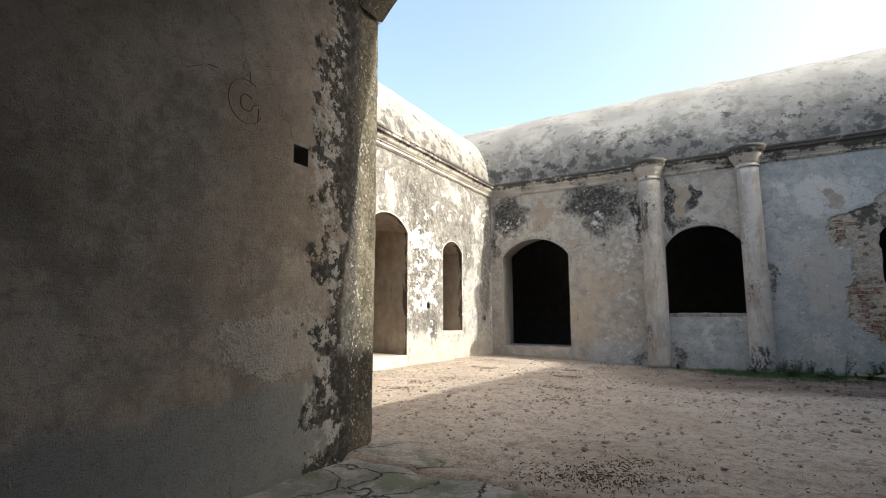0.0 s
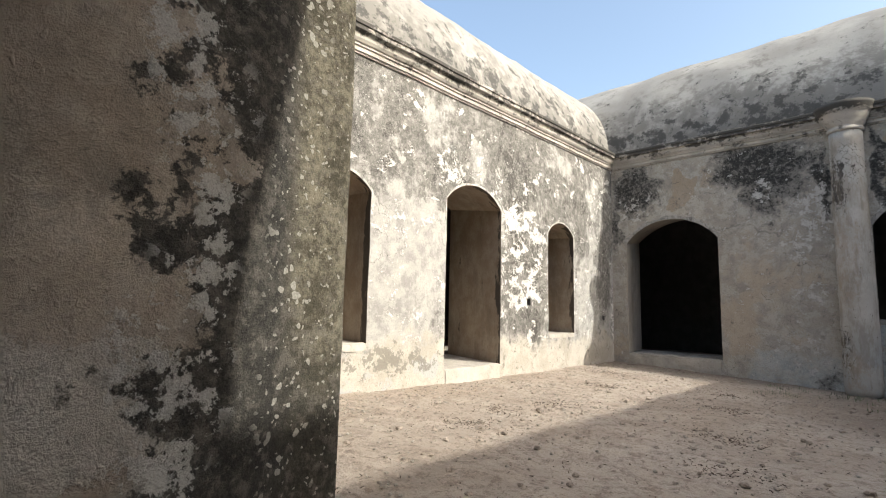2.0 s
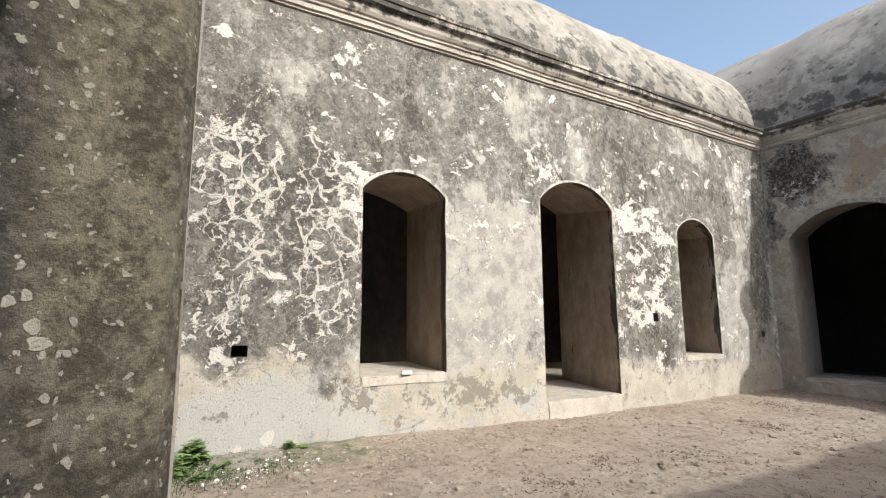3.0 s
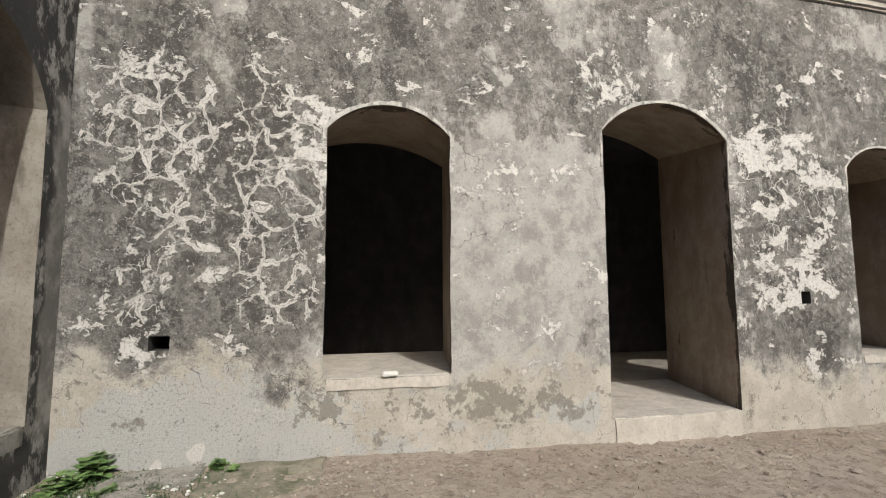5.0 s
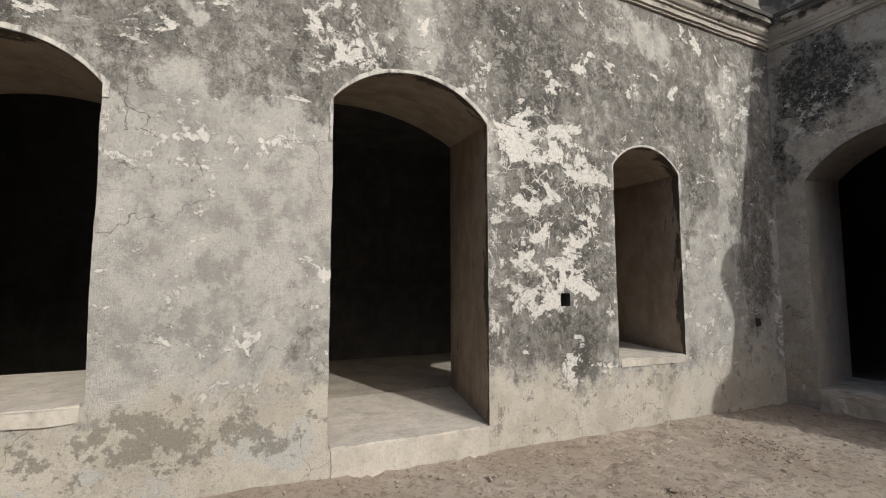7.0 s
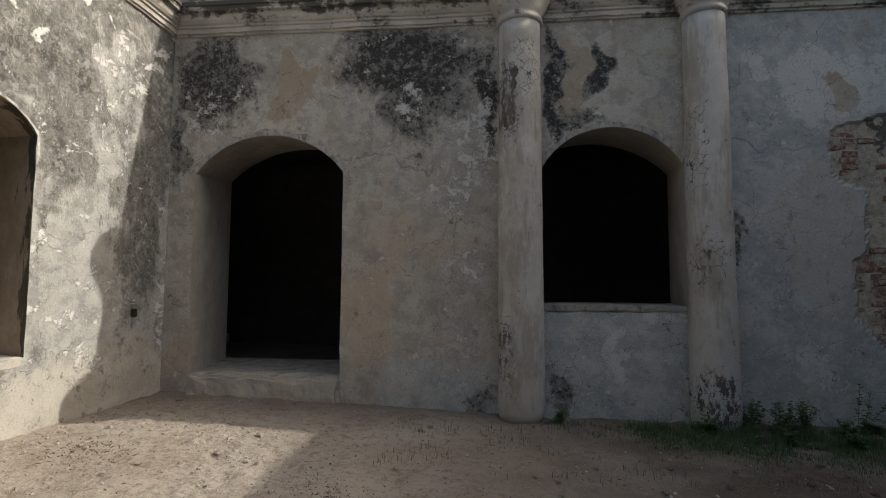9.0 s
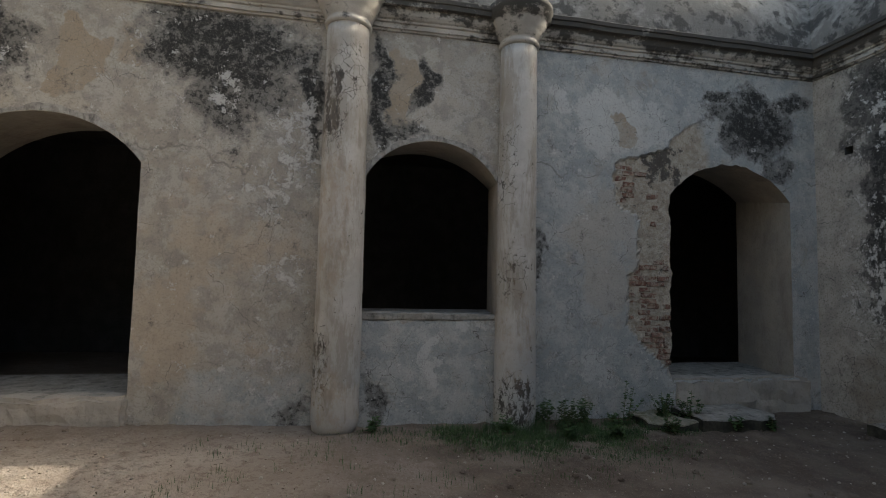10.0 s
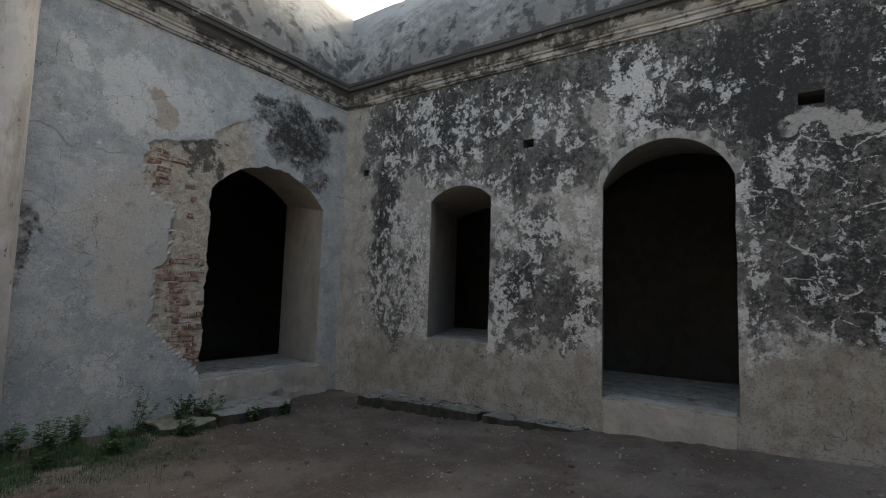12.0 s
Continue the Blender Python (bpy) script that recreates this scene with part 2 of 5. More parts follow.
def north_plaster():
    m = Mat("grey lime plaster with black stains")
    u, _, v = m.split(m.warp(1.9, 1.0, 10.0))
    coarse = m.mul(m.add(m.noise(1.6, 12, 0.7, off=11.0), -0.5), 5.0)
    ragged = m.mul(m.add(m.noise(6.5, 12, 0.76, off=5.0), -0.5), 5.5)
    mid, fine = m.noise(3.0, 10, 0.68, off=5.0), m.noise(38.0, 8, 0.76)
    col = m.mix(m.ramp(m.noise(0.8, 6, off=11.0), 0.35, 0.65), (0.36, 0.325, 0.28), (0.46, 0.418, 0.36))
    col = m.mix(m.ramp(mid, 0.47, 0.55, 0, 0.6), col, (0.49, 0.468, 0.428))
    col = m.mix(m.ramp(m.noise(4.2, 12, 0.74, off=27.0), 0.50, 0.56, 0.0, 0.5), col, (0.27, 0.25, 0.228))
    warm = m.ramp(m.add(m.spots(u, v, (-3.95, 1.0, 0.4, 0.8, 1.0), (-4.1, 0.5, 0.2, 0.4, 0.9), (-3.0, 0.8, 0.3, 0.15, 0.7), (-6.75, 0.5, 0.25, 0.5, 0.8), (-3.4, 2.2, 0.9, 0.7, 0.5)), m.mul(coarse, 0.7)), 0.3, 0.8)
    col = m.mix(m.mul(warm, 0.6), col, (0.46, 0.375, 0.285))
    # blue-grey wash on the far bay, the infill below the window and the wall foot
    blue = m.add(m.either(m.ramp(u, 0.35, 0.8), m.mul(m.ramp(v, 1.25, 1.1), m.ramp(u, -1.7, -1.6)), m.mul(m.ramp(v, 0.75, 0.35), m.ramp(u, -4.4, -3.6, 0.0, 0.8))), m.add(m.mul(coarse, 0.35), m.mul(ragged, 0.25)))
    blue = m.ramp(blue, 0.45, 0.95)
    bcol = m.mix(m.ramp(m.noise(2.1, 11, 0.7, off=77.0), 0.44, 0.57), (0.335, 0.36, 0.365), (0.455, 0.465, 0.455))
    bcol = m.mix(m.ramp(m.noise(5.0, 12, 0.76, off=71.0), 0.53, 0.57, 0.0, 0.6), bcol, (0.53, 0.525, 0.50))
    bcol = m.mix(m.ramp(m.add(m.spots(u, v, (2.0, 2.2, 0.55, 1.2, 0.9), (1.7, 0.3, 0.6, 0.3, 0.5)), m.mul(coarse, 0.8)), 0.4, 0.8, 0.0, 0.7), bcol, (0.46, 0.425, 0.375))
    col = m.mix(m.mul(blue, 0.9), col, bcol)
    # whitish ring of salts with a tan heart, pale runs on the infill
    ring = m.ramp(m.add(m.spots(u, v, (1.95, 4.15, 0.52, 0.62, 0.95), (2.6, 4.1, 0.5, 0.45, 0.7), (1.2, 4.4, 0.2, 0.2, 0.7), (4.7, 4.75, 0.5, 0.16, 0.7), (1.75, 0.5, 0.25, 0.25, 0.75), (-0.62, 0.55, 0.10, 0.35, 0.9), (0.0, 1.0, 0.2, 0.12, 0.7)), m.add(m.mul(coarse, 0.3), m.mul(ragged, 0.35))), 0.48, 0.64)
    col = m.mix(m.mul(ring, 0.62), col, (0.60, 0.60, 0.575))
    tan = m.spots(u, v, (-5.15, 4.28, 0.30, 0.46, 1.0), (-1.16, 4.3, 0.20, 0.58, 1.0), (2.22, 3.95, 0.22, 0.27, 0.66), (-4.55, 4.5, 0.3, 0.3, 0.55))
    col = m.mix(m.mul(m.ramp(m.add(tan, m.mul(coarse, 0.08)), 0.40, 0.58), m.ramp(mid, 0.4, 0.6, 0.6, 0.95)), col, (0.355, 0.285, 0.21))
    # black algae with grey halos below the cornice
    st = m.spots(u, v, (-6.3, 4.45, 0.62, 0.62, 1.0), (-3.45, 4.62, 1.0, 0.50, 1.0), (-3.3, 4.1, 0.65, 0.6, 0.7), (-2.34, 4.0, 0.13, 0.75, 1.0), (-1.44, 4.2, 0.13, 0.85, 1.0), (-0.9, 4.4, 0.12, 0.42, 1.0),
                 (-1.1, 3.72, 0.35, 0.12, 0.7), (4.5, 4.3, 0.72, 0.5, 1.0), (4.05, 4.15, 0.34, 0.36, 0.8), (5.2, 4.72, 0.32, 0.18, 0.85), (3.85, 4.72, 0.2, 0.14, 0.8), (-2.4, 0.0, 0.22, 0.3, 0.42), (0.86, 2.1, 0.09, 0.5, 0.6), (-6.85, 3.5, 0.15, 0.6, 0.6), (-1.45, -0.02, 0.12, 0.22, 0.5), (4.9, 3.7, 0.35, 0.3, 0.7))
    sf = m.add(st, m.add(m.mul(coarse, 0.26), m.mul(ragged, 0.40)))
    col = m.mix(m.mul(m.ramp(sf, 0.14, 0.62), 0.82), col, (0.17, 0.163, 0.152))
    core = m.ramp(m.add(sf, m.mul(m.add(m.noise(15.0, 10, 0.8, off=83.0), -0.5), 4.0)), 0.50, 1.08)
    col = m.mix(m.mul(core, 0.95), col, (0.026, 0.026, 0.025))
    hair = m.mul(m.ramp(m.cells(4.5, m.warp(4.0, 0.35, 7.0)), 0.0, 0.012, 0.6, 0.0), m.ramp(m.noise(1.6, 4, off=35.0), 0.5, 0.56))
    col = m.mix(hair, col, (0.10, 0.095, 0.088))
    # edge of an old lift of render at the springing
    lift = m.add(v, m.add(m.mul(coarse, 0.03), m.mul(ragged, 0.012)))
    lift = m.mul(m.ramp(m.math("ABSOLUTE", m.add(lift, -3.24)), 0.004, 0.03, 1.0, 0.0), m.ramp(m.noise(1.2, 5), 0.42, 0.56))
    col = m.mix(m.mul(lift, 0.6), col, (0.16, 0.15, 0.135))
    chip_zone = m.spots(u, v, (-2.55, 3.45, 0.28, 0.6, 0.9), (-3.35, 4.1, 0.14, 0.3, 1.0), (-2.65, 1.75, 0.36, 0.2, 1.0), (-3.1, 3.0, 0.5, 0.3, 0.6), (-6.35, 4.0, 0.5, 0.3, 0.6), (2.0, 0.4, 0.8, 0.25, 0.6), (-2.9, 0.6, 0.5, 0.4, 0.5), (-2.6, 2.7, 0.3, 0.4, 0.6))
    chips = m.ramp(m.add(m.noise(7.0, 12, 0.78, off=13.0), m.mul(chip_zone, 0.11)), 0.60, 0.615)
    col = m.mix(m.mul(chips, 0.85), col, (0.61, 0.60, 0.575))
    crack = m.ramp(m.cells(1.5, m.warp(2.5, 0.5, 8.0)), 0.0, 0.006, 0.85, 0.0)
    crack = m.mul(crack, m.ramp(m.noise(1.1, 3, off=1.0), 0.48, 0.55))
    col = m.mix(crack, col, (0.07, 0.065, 0.06))
    # bare mortar where the render has fallen
    at = m.t.nodes.new("ShaderNodeAttribute")
    at.attribute_name = "bare"
    bare = at.outputs["Fac"]
    mortar = m.mix(m.ramp(m.noise(8.0, 10, 0.74, off=4.0), 0.42, 0.58), (0.37, 0.315, 0.25), (0.50, 0.455, 0.385))
    sooty = m.ramp(m.add(m.spots(u, v, (2.72, 3.55, 0.38, 0.30, 1.0), (2.5, 3.85, 0.2, 0.2, 0.5)), m.mul(m.add(m.noise(10.0, 10, 0.78), -0.5), 6.0)), 0.45, 0.8)
    mortar = m.mix(m.mul(sooty, 0.9), mortar, (0.06, 0.055, 0.05))
    col = m.mix(bare, col, mortar)
    col = m.mix(m.ramp(fine, 0.51, 0.62, 0.0, 0.36), col, (0.14, 0.13, 0.118))
    col = m.mix(m.ramp(m.noise(65.0, 5, 0.75, off=2.0), 0.58, 0.66, 0.0, 0.32), col, (0.60, 0.58, 0.55))
    h = m.add(m.add(m.mul(fine, 0.9), m.mul(m.noise(90.0, 3), 0.3)), m.add(m.mul(chips, 0.4), m.mul(mid, 1.2)))
    h = m.add(h, m.mul(bare, m.mul(m.noise(16.0, 8, 0.74), 2.2)))
    return m.finish(col, 0.9, h, 0.9, 0.014)


def east_plaster():
    m = Mat("mould-blackened plaster with whitewash flakes")
    u, v = m.split(m.warp(1.9, 1.0, 10.0))[1:]
    coarse = m.mul(m.add(m.noise(1.8, 12, 0.7, off=21.0), -0.5), 5.0)
    ragged = m.mul(m.add(m.noise(7.0, 12, 0.77, off=23.0), -0.5), 5.5)
    streak = m.mul(m.add(m.noise(3.2, 8, 0.66, (1, 1, 0.16), off=3.0), -0.5), 4.0)
    mid, fine = m.noise(4.0, 10, 0.7, off=21.0), m.noise(38.0, 8, 0.76)
    col = m.mix(m.ramp(mid, 0.42, 0.6), (0.36, 0.335, 0.30), (0.45, 0.425, 0.385))
    dark = m.spots(u, v, (12.4, 4.5, 2.2, 1.0, 0.9), (13.75, 3.0, 0.30, 1.2, 1.0), (13.5, 1.7, 0.6, 1.0, 0.5), (10.7, 1.55, 0.85, 0.62, 0.88), (7.4, 4.2, 1.9, 0.9, 1.15), (7.3, 2.6, 1.2, 1.3, 0.95), (7.15, 1.35, 0.42, 0.45, 0.9), (9.3, 4.8, 1.6, 0.5, 0.8), (10.8, 3.6, 1.2, 0.5, 0.75),
                   (11.0, 2.4, 0.6, 0.6, 0.55), (12.1, 0.7, 0.5, 0.2, 0.5))
    field = m.add(dark, m.add(m.mul(coarse, 0.40), m.add(m.mul(ragged, 0.34), m.mul(streak, 0.36))))
    col = m.mix(m.mul(m.ramp(field, 0.16, 0.48), 0.9), col, m.mix(m.ramp(m.noise(9.0, 10, 0.78, off=4.0), 0.42, 0.6), (0.062, 0.061, 0.058), (0.155, 0.148, 0.138)))
    black = m.ramp(m.add(field, m.mul(m.add(m.noise(17.0, 10, 0.8, off=44.0), -0.5), 4.0)), 0.74, 1.05)
    col = m.mix(m.mul(black, 0.9), col, (0.030, 0.030, 0.029))
    # whitewash: a crazed sheet beside the corner, tatters elsewhere
    n = m.add(m.mul(m.noise(3.6, 12, 0.76, off=17.0, dist=0.3), 0.62), m.mul(m.noise(15.0, 10, 0.78, off=9.0), 0.38))
    white = m.spots(u, v, (13.35, 1.9, 0.80, 1.25, 0.95), (10.75, 2.85, 0.85, 0.55, 0.68), (11.15, 2.1, 0.32, 1.0, 0.66), (9.4, 4.35, 0.42, 0.62, 0.92), (11.0, 4.3, 1.0, 0.5, 0.52), (12.8, 4.2, 1.2, 0.8, 0.44), (9.98, 2.0, 0.14, 1.2, 0.9), (8.2, 1.8, 0.10, 1.5, 0.85),
                    (7.75, 3.2, 0.35, 0.35, 0.6), (11.35, 1.1, 0.22, 0.3, 0.85), (12.1, 3.45, 0.8, 0.12, 0.7), (10.15, 1.1, 0.3, 0.4, 0.6), (7.9, 1.25, 0.4, 0.35, 0.5), (10.3, 3.75, 0.7, 0.16, 0.55), (8.6, 4.2, 0.3, 0.3, 0.45))
    flake = m.ramp(m.add(m.mul(m.add(n, -0.5), 7.5), m.mul(white, 0.66)), 0.44, 0.50)
    spot = m.ramp(m.add(m.noise(7.5, 11, 0.72, (1, 1.2, 0.7), off=51.0), m.mul(m.blob(u, v, 13.75, 1.8, 0.5, 1.2, 0.5), 0.03)), 0.52, 0.545)
    flake = m.mul(flake, m.math("SUBTRACT", 1.0, m.mul(spot, m.blob(u, v, 13.6, 2.0, 0.8, 1.4, 0.3))))
    net_w = m.warp(3.0, 0.36, 7.0)
    wob = m.mul(m.add(m.noise(8.0, 10, 0.78), -0.5), 0.5)
    net = m.ramp(m.add(m.cells(2.5, net_w, stretch=(1, 1, 1.55)), wob), 0.0, 0.02, 1.0, 0.0)
    net = m.mul(net, m.mul(m.ramp(m.add(m.spots(u, v, (7.3, 2.5, 0.95, 1.15, 1.0), (8.0, 3.1, 0.3, 0.4, 0.7)), m.mul(ragged, 0.4)), 0.42, 0.5), m.ramp(m.noise(2.4, 6, off=4.0), 0.43, 0.47)))
    flake = m.either(flake, net)
    col = m.mix(m.mul(flake, m.ramp(m.noise(20.0, 8, 0.76), 0.36, 0.56, 0.7, 0.97)), col, (0.63, 0.61, 0.58))
    craze = m.ramp(m.add(m.cells(10.0, m.warp(6.0, 0.16, 6.0)), m.mul(ragged, 0.10)), 0.0, 0.05, 1.0, 0.0)
    craze = m.mul(craze, m.mul(m.spots(u, v, (13.35, 1.75, 0.8, 1.2, 0.95)), m.ramp(m.noise(3.0, 6, off=6.0), 0.42, 0.52)))
    col = m.mix(m.mul(craze, 0.9), col, (0.07, 0.066, 0.06))
    ledge = m.math("ABSOLUTE", m.add(m.add(v, m.mul(ragged, 0.012)), -3.64))
    ledge = m.mul(m.ramp(ledge, 0.05, 0.075, 1.0, 0.0), m.mul(m.ramp(u, 7.85, 7.75), m.ramp(m.noise(2.5, 6, off=3.0), 0.40, 0.46)))
    col = m.mix(m.mul(ledge, 0.8), col, (0.47, 0.45, 0.41))
    # buff render along the foot and up the corner
    low = m.add(m.math("SUBTRACT", v, m.ramp(u, 8.4, 8.0, 0.80, 1.15)), m.add(m.mul(coarse, 0.2), m.mul(ragged, 0.12)))
    fcol = m.mix(m.ramp(m.noise(3.0, 11, 0.72, off=3.0), 0.42, 0.58), (0.285, 0.25, 0.21), (0.375, 0.345, 0.305))
    fcol = m.mix(m.ramp(m.noise(5.0, 11, 0.76, off=7.0), 0.54, 0.60, 0.0, 0.65), fcol, (0.20, 0.18, 0.155))
    col = m.mix(m.ramp(low, -0.12, 0.12, 0.95, 0.0), col, fcol)
    side = m.ramp(m.add(u, m.add(m.mul(coarse, 0.1), m.mul(ragged, 0.08))), 14.25, 14.42)
    col = m.mix(m.mul(side, 0.9), col, m.mix(m.ramp(mid, 0.42, 0.58), (0.36, 0.335, 0.30), (0.46, 0.43, 0.39)))
    crack = m.mul(m.ramp(m.cells(1.2, m.warp(2.5, 0.5, 8.0)), 0.0, 0.006, 0.8, 0.0), m.ramp(m.noise(1.3, 3, off=5.0), 0.5, 0.57))
    col = m.mix(crack, col, (0.05, 0.05, 0.05))
    col = m.mix(m.ramp(fine, 0.51, 0.62, 0.0, 0.55), col, (0.06, 0.058, 0.055))
    col = m.mix(m.ramp(m.noise(60.0, 5, 0.75, off=2.0), 0.58, 0.66, 0.0, 0.25), col, (0.5, 0.49, 0.47))
    h = m.add(m.add(m.mul(fine, 0.9), m.mul(m.noise(90.0, 3), 0.3)), m.add(m.mul(flake, 0.7), m.mul(mid, 1.2)))
    return m.finish(col, 0.92, h, 0.6, 0.012)


def south_plaster():
    m = Mat("damp plaster with black runs")
    w = m.warp(1.8, 0.4, 6.0)
    wu, _, wz = m.split(w)
    mid, fine = m.noise(4.0, 8, 0.66, off=31.0), m.noise(25.0, 6, 0.7)
    col = m.mix(m.ramp(mid, 0.4, 0.65), (0.22, 0.21, 0.195), (0.40, 0.38, 0.35))
    runs = m.ramp(m.noise(5.0, 7, 0.68, (1, 1, 0.6), off=2.0), 0.42, 0.5)
    amount = m.either(m.ramp(wz, 2.6, 3.3, 0.25, 1.0), m.ramp(wz, 0.7, 0.35, 0.0, 1.0), m.mul(m.ramp(wu, -6.78, -6.68), m.ramp(wu, -6.5, -6.3, 1.0, 0.3)))
    col = m.mix(m.mul(m.mul(runs, amount), 0.95), col, (0.04, 0.04, 0.038))
    col = m.mix(m.ramp(fine, 0.5, 0.8, 0.0, 0.35), col, (0.12, 0.115, 0.11))
    return m.finish(col, 0.92, m.add(m.mul(fine, 0.5), mid), 0.5, 0.012)


def pier_plaster():
    m = Mat("bare brown plaster with black lichen edge")
    w = m.warp(2.2, 0.55, 7.0)
    wu, wz = m.split(w)[1:]
    big, mid, fine = m.noise(1.1, 6, off=41.0), m.noise(4.5, 8, 0.66, off=7.0), m.noise(55.0, 6, 0.78)
    col = m.mix(m.ramp(big, 0.36, 0.66), (0.385, 0.332, 0.28), (0.56, 0.49, 0.415))
    col = m.mix(m.ramp(mid, 0.48, 0.66, 0.0, 0.55), col, (0.52, 0.495, 0.46))
    col = m.mix(m.mul(m.blob(wu, wz, 2.1, 2.0, 0.5, 1.2), m.ramp(mid, 0.4, 0.6, 0.1, 0.6)), col, (0.36, 0.29, 0.22))
    col = m.mix(m.mul(m.ramp(m.noise(1.7, 7, 0.7, off=91.0), 0.46, 0.6), 0.6), col, (0.33, 0.265, 0.21))
    col = m.mix(m.mul(m.ramp(m.noise(2.4, 7, 0.7, off=95.0), 0.5, 0.62), 0.5), col, (0.19, 0.175, 0.155))
    foot = m.ramp(m.add(m.z, m.mul(big, 1.2)), 1.18, 1.36, 1.0, 0.0)
    col = m.mix(m.mul(foot, 0.85), col, (0.30, 0.315, 0.31))
    worn = m.ramp(m.add(m.blob(wu, wz, 2.25, 0.98, 0.5, 0.24, 0.6), m.mul(m.add(m.noise(7.0, 9, 0.74), -0.5), 2.4)), 0.5, 0.62)
    col = m.mix(m.mul(worn, 0.7), col, (0.56, 0.53, 0.49))
    # lichen towards the open end
    edge = m.ramp(m.add(wu, m.mul(m.add(m.noise(3.0, 11, 0.74, off=3.0), -0.5), 1.7)), 2.56, 2.62)
    col = m.mix(m.mul(edge, 0.97), col, m.mix(m.ramp(m.noise(20.0, 9, 0.78, off=14.0), 0.44, 0.6), (0.03, 0.029, 0.027), (0.085, 0.08, 0.07)))
    strip = m.ramp(m.y, 2.96, 3.1)
    grain = m.ramp(m.add(m.mul(m.noise(30.0, 6, 0.75, off=5.0), 0.6), m.mul(m.noise(5.0, 5), 0.4)), 0.42, 0.62)
    col = m.mix(strip, col, m.mix(grain, (0.075, 0.067, 0.048), (0.25, 0.225, 0.17)))
    # darker patch low on the outer strip
    low_dark = m.mul(m.ramp(m.y, 2.7, 2.95), m.blob(wu, wz, 3.05, 0.72, 0.4, 0.42))
    col = m.mix(m.mul(low_dark, 0.75), col, (0.035, 0.033, 0.03))
    spots = m.ramp(m.add(m.cells(30.0, m.warp(12.0, 0.09, 6.0), "F1"), m.mul(m.noise(14.0, 8, 0.75, off=2.0), 1.2)), 0.74, 0.80, 1.0, 0.0)
    big_spot = m.ramp(m.add(m.cells(17.0, m.warp(10.0, 0.10, 6.0), "F1"), m.mul(m.noise(3.0, 6, off=7.0), 0.8)), 0.55, 0.60, 1.0, 0.0)
    spots = m.either(spots, m.mul(big_spot, m.ramp(m.y, 3.25, 3.1)))
    col = m.mix(m.mul(m.mul(spots, m.ramp(m.y, 2.85, 3.0)), 0.8), col, (0.47, 0.45, 0.40))
    flakes = m.mul(m.ramp(m.add(m.noise(8.0, 10, 0.78, off=8.0), m.mul(m.add(m.cells(9.0, m.warp(6.0, 0.1, 4.0)), -0.1), 0.25)), 0.53, 0.545), m.mul(m.ramp(wu, 2.45, 2.55), m.ramp(wu, 2.74, 2.86, 1.0, 0.0)))
    col = m.mix(m.mul(flakes, 0.9), col, (0.56, 0.55, 0.53))
    crack = m.mul(m.ramp(m.cells(1.7, m.warp(2.5, 0.5, 6.0)), 0.0, 0.006, 0.6, 0.0), m.ramp(m.noise(1.3, 3, off=5.0), 0.5, 0.6))
    col = m.mix(crack, col, (0.10, 0.09, 0.08))
    col = m.mix(m.ramp(fine, 0.52, 0.68, 0.0, 0.5), col, (0.10, 0.09, 0.08))
    col = m.mix(m.ramp(m.noise(14.0, 8, 0.75, off=33.0), 0.5, 0.62, 0.0, 0.4), col, (0.24, 0.215, 0.185))
    h = m.add(m.add(m.mul(fine, 0.8), m.mul(m.noise(120.0, 3), 0.4)), m.add(m.mul(m.either(flakes, spots), 0.35), m.add(m.mul(mid, 1.0), m.mul(m.mul(worn, m.noise(20.0, 6, 0.7)), 2.0))))
    return m.finish(col, 0.93, h, 0.9, 0.014)


def plain_plaster(name, a, b, dirt=(0.12, 0.11, 0.1), amount=0.4, scale=3.0):
    m = Mat(name)
    mid, fine = m.noise(scale, 8, 0.66, off=3.0), m.noise(28.0, 6, 0.7)
    col = m.mix(m.ramp(mid, 0.36, 0.66), a, b)
    col = m.mix(m.mul(m.ramp(m.noise(scale * 0.8, 7, 0.7, (1, 1, 0.35), off=6.0), 0.5, 0.68), amount), col, dirt)
    col = m.mix(m.ramp(fine, 0.5, 0.68, 0.0, 0.4), col, dirt)
    return m.finish(col, 0.92, m.add(m.mul(fine, 0.8), mid), 0.55, 0.012)


def roof_lime():
    m = Mat("lime-washed vault with black algae")
    n = m.add(m.mul(m.noise(1.6, 8, 0.68, off=5.0, dist=0.6), 0.6), m.mul(m.noise(6.0, 7, 0.7), 0.4))
    low = m.ramp(m.z, 5.4, 7.8, 0.10, -0.05)
    col = m.mix(m.ramp(m.noise(0.7, 5), 0.4, 0.65), (0.26, 0.25, 0.235), (0.35, 0.34, 0.32))
    col = m.mix(m.mul(m.ramp(m.add(n, low), 0.46, 0.60), 0.8), col, (0.165, 0.157, 0.145))
    col = m.mix(m.mul(m.ramp(m.add(m.noise(3.1, 8, 0.7, off=9.0), low), 0.56, 0.66), 0.85), col, (0.055, 0.055, 0.053))
    fine = m.noise(30.0, 6, 0.7)
    col = m.mix(m.ramp(fine, 0.5, 0.8, 0.0, 0.35), col, (0.2, 0.19, 0.17))
    return m.finish(col, 0.93, m.add(m.mul(fine, 0.6), n), 0.6, 0.02)


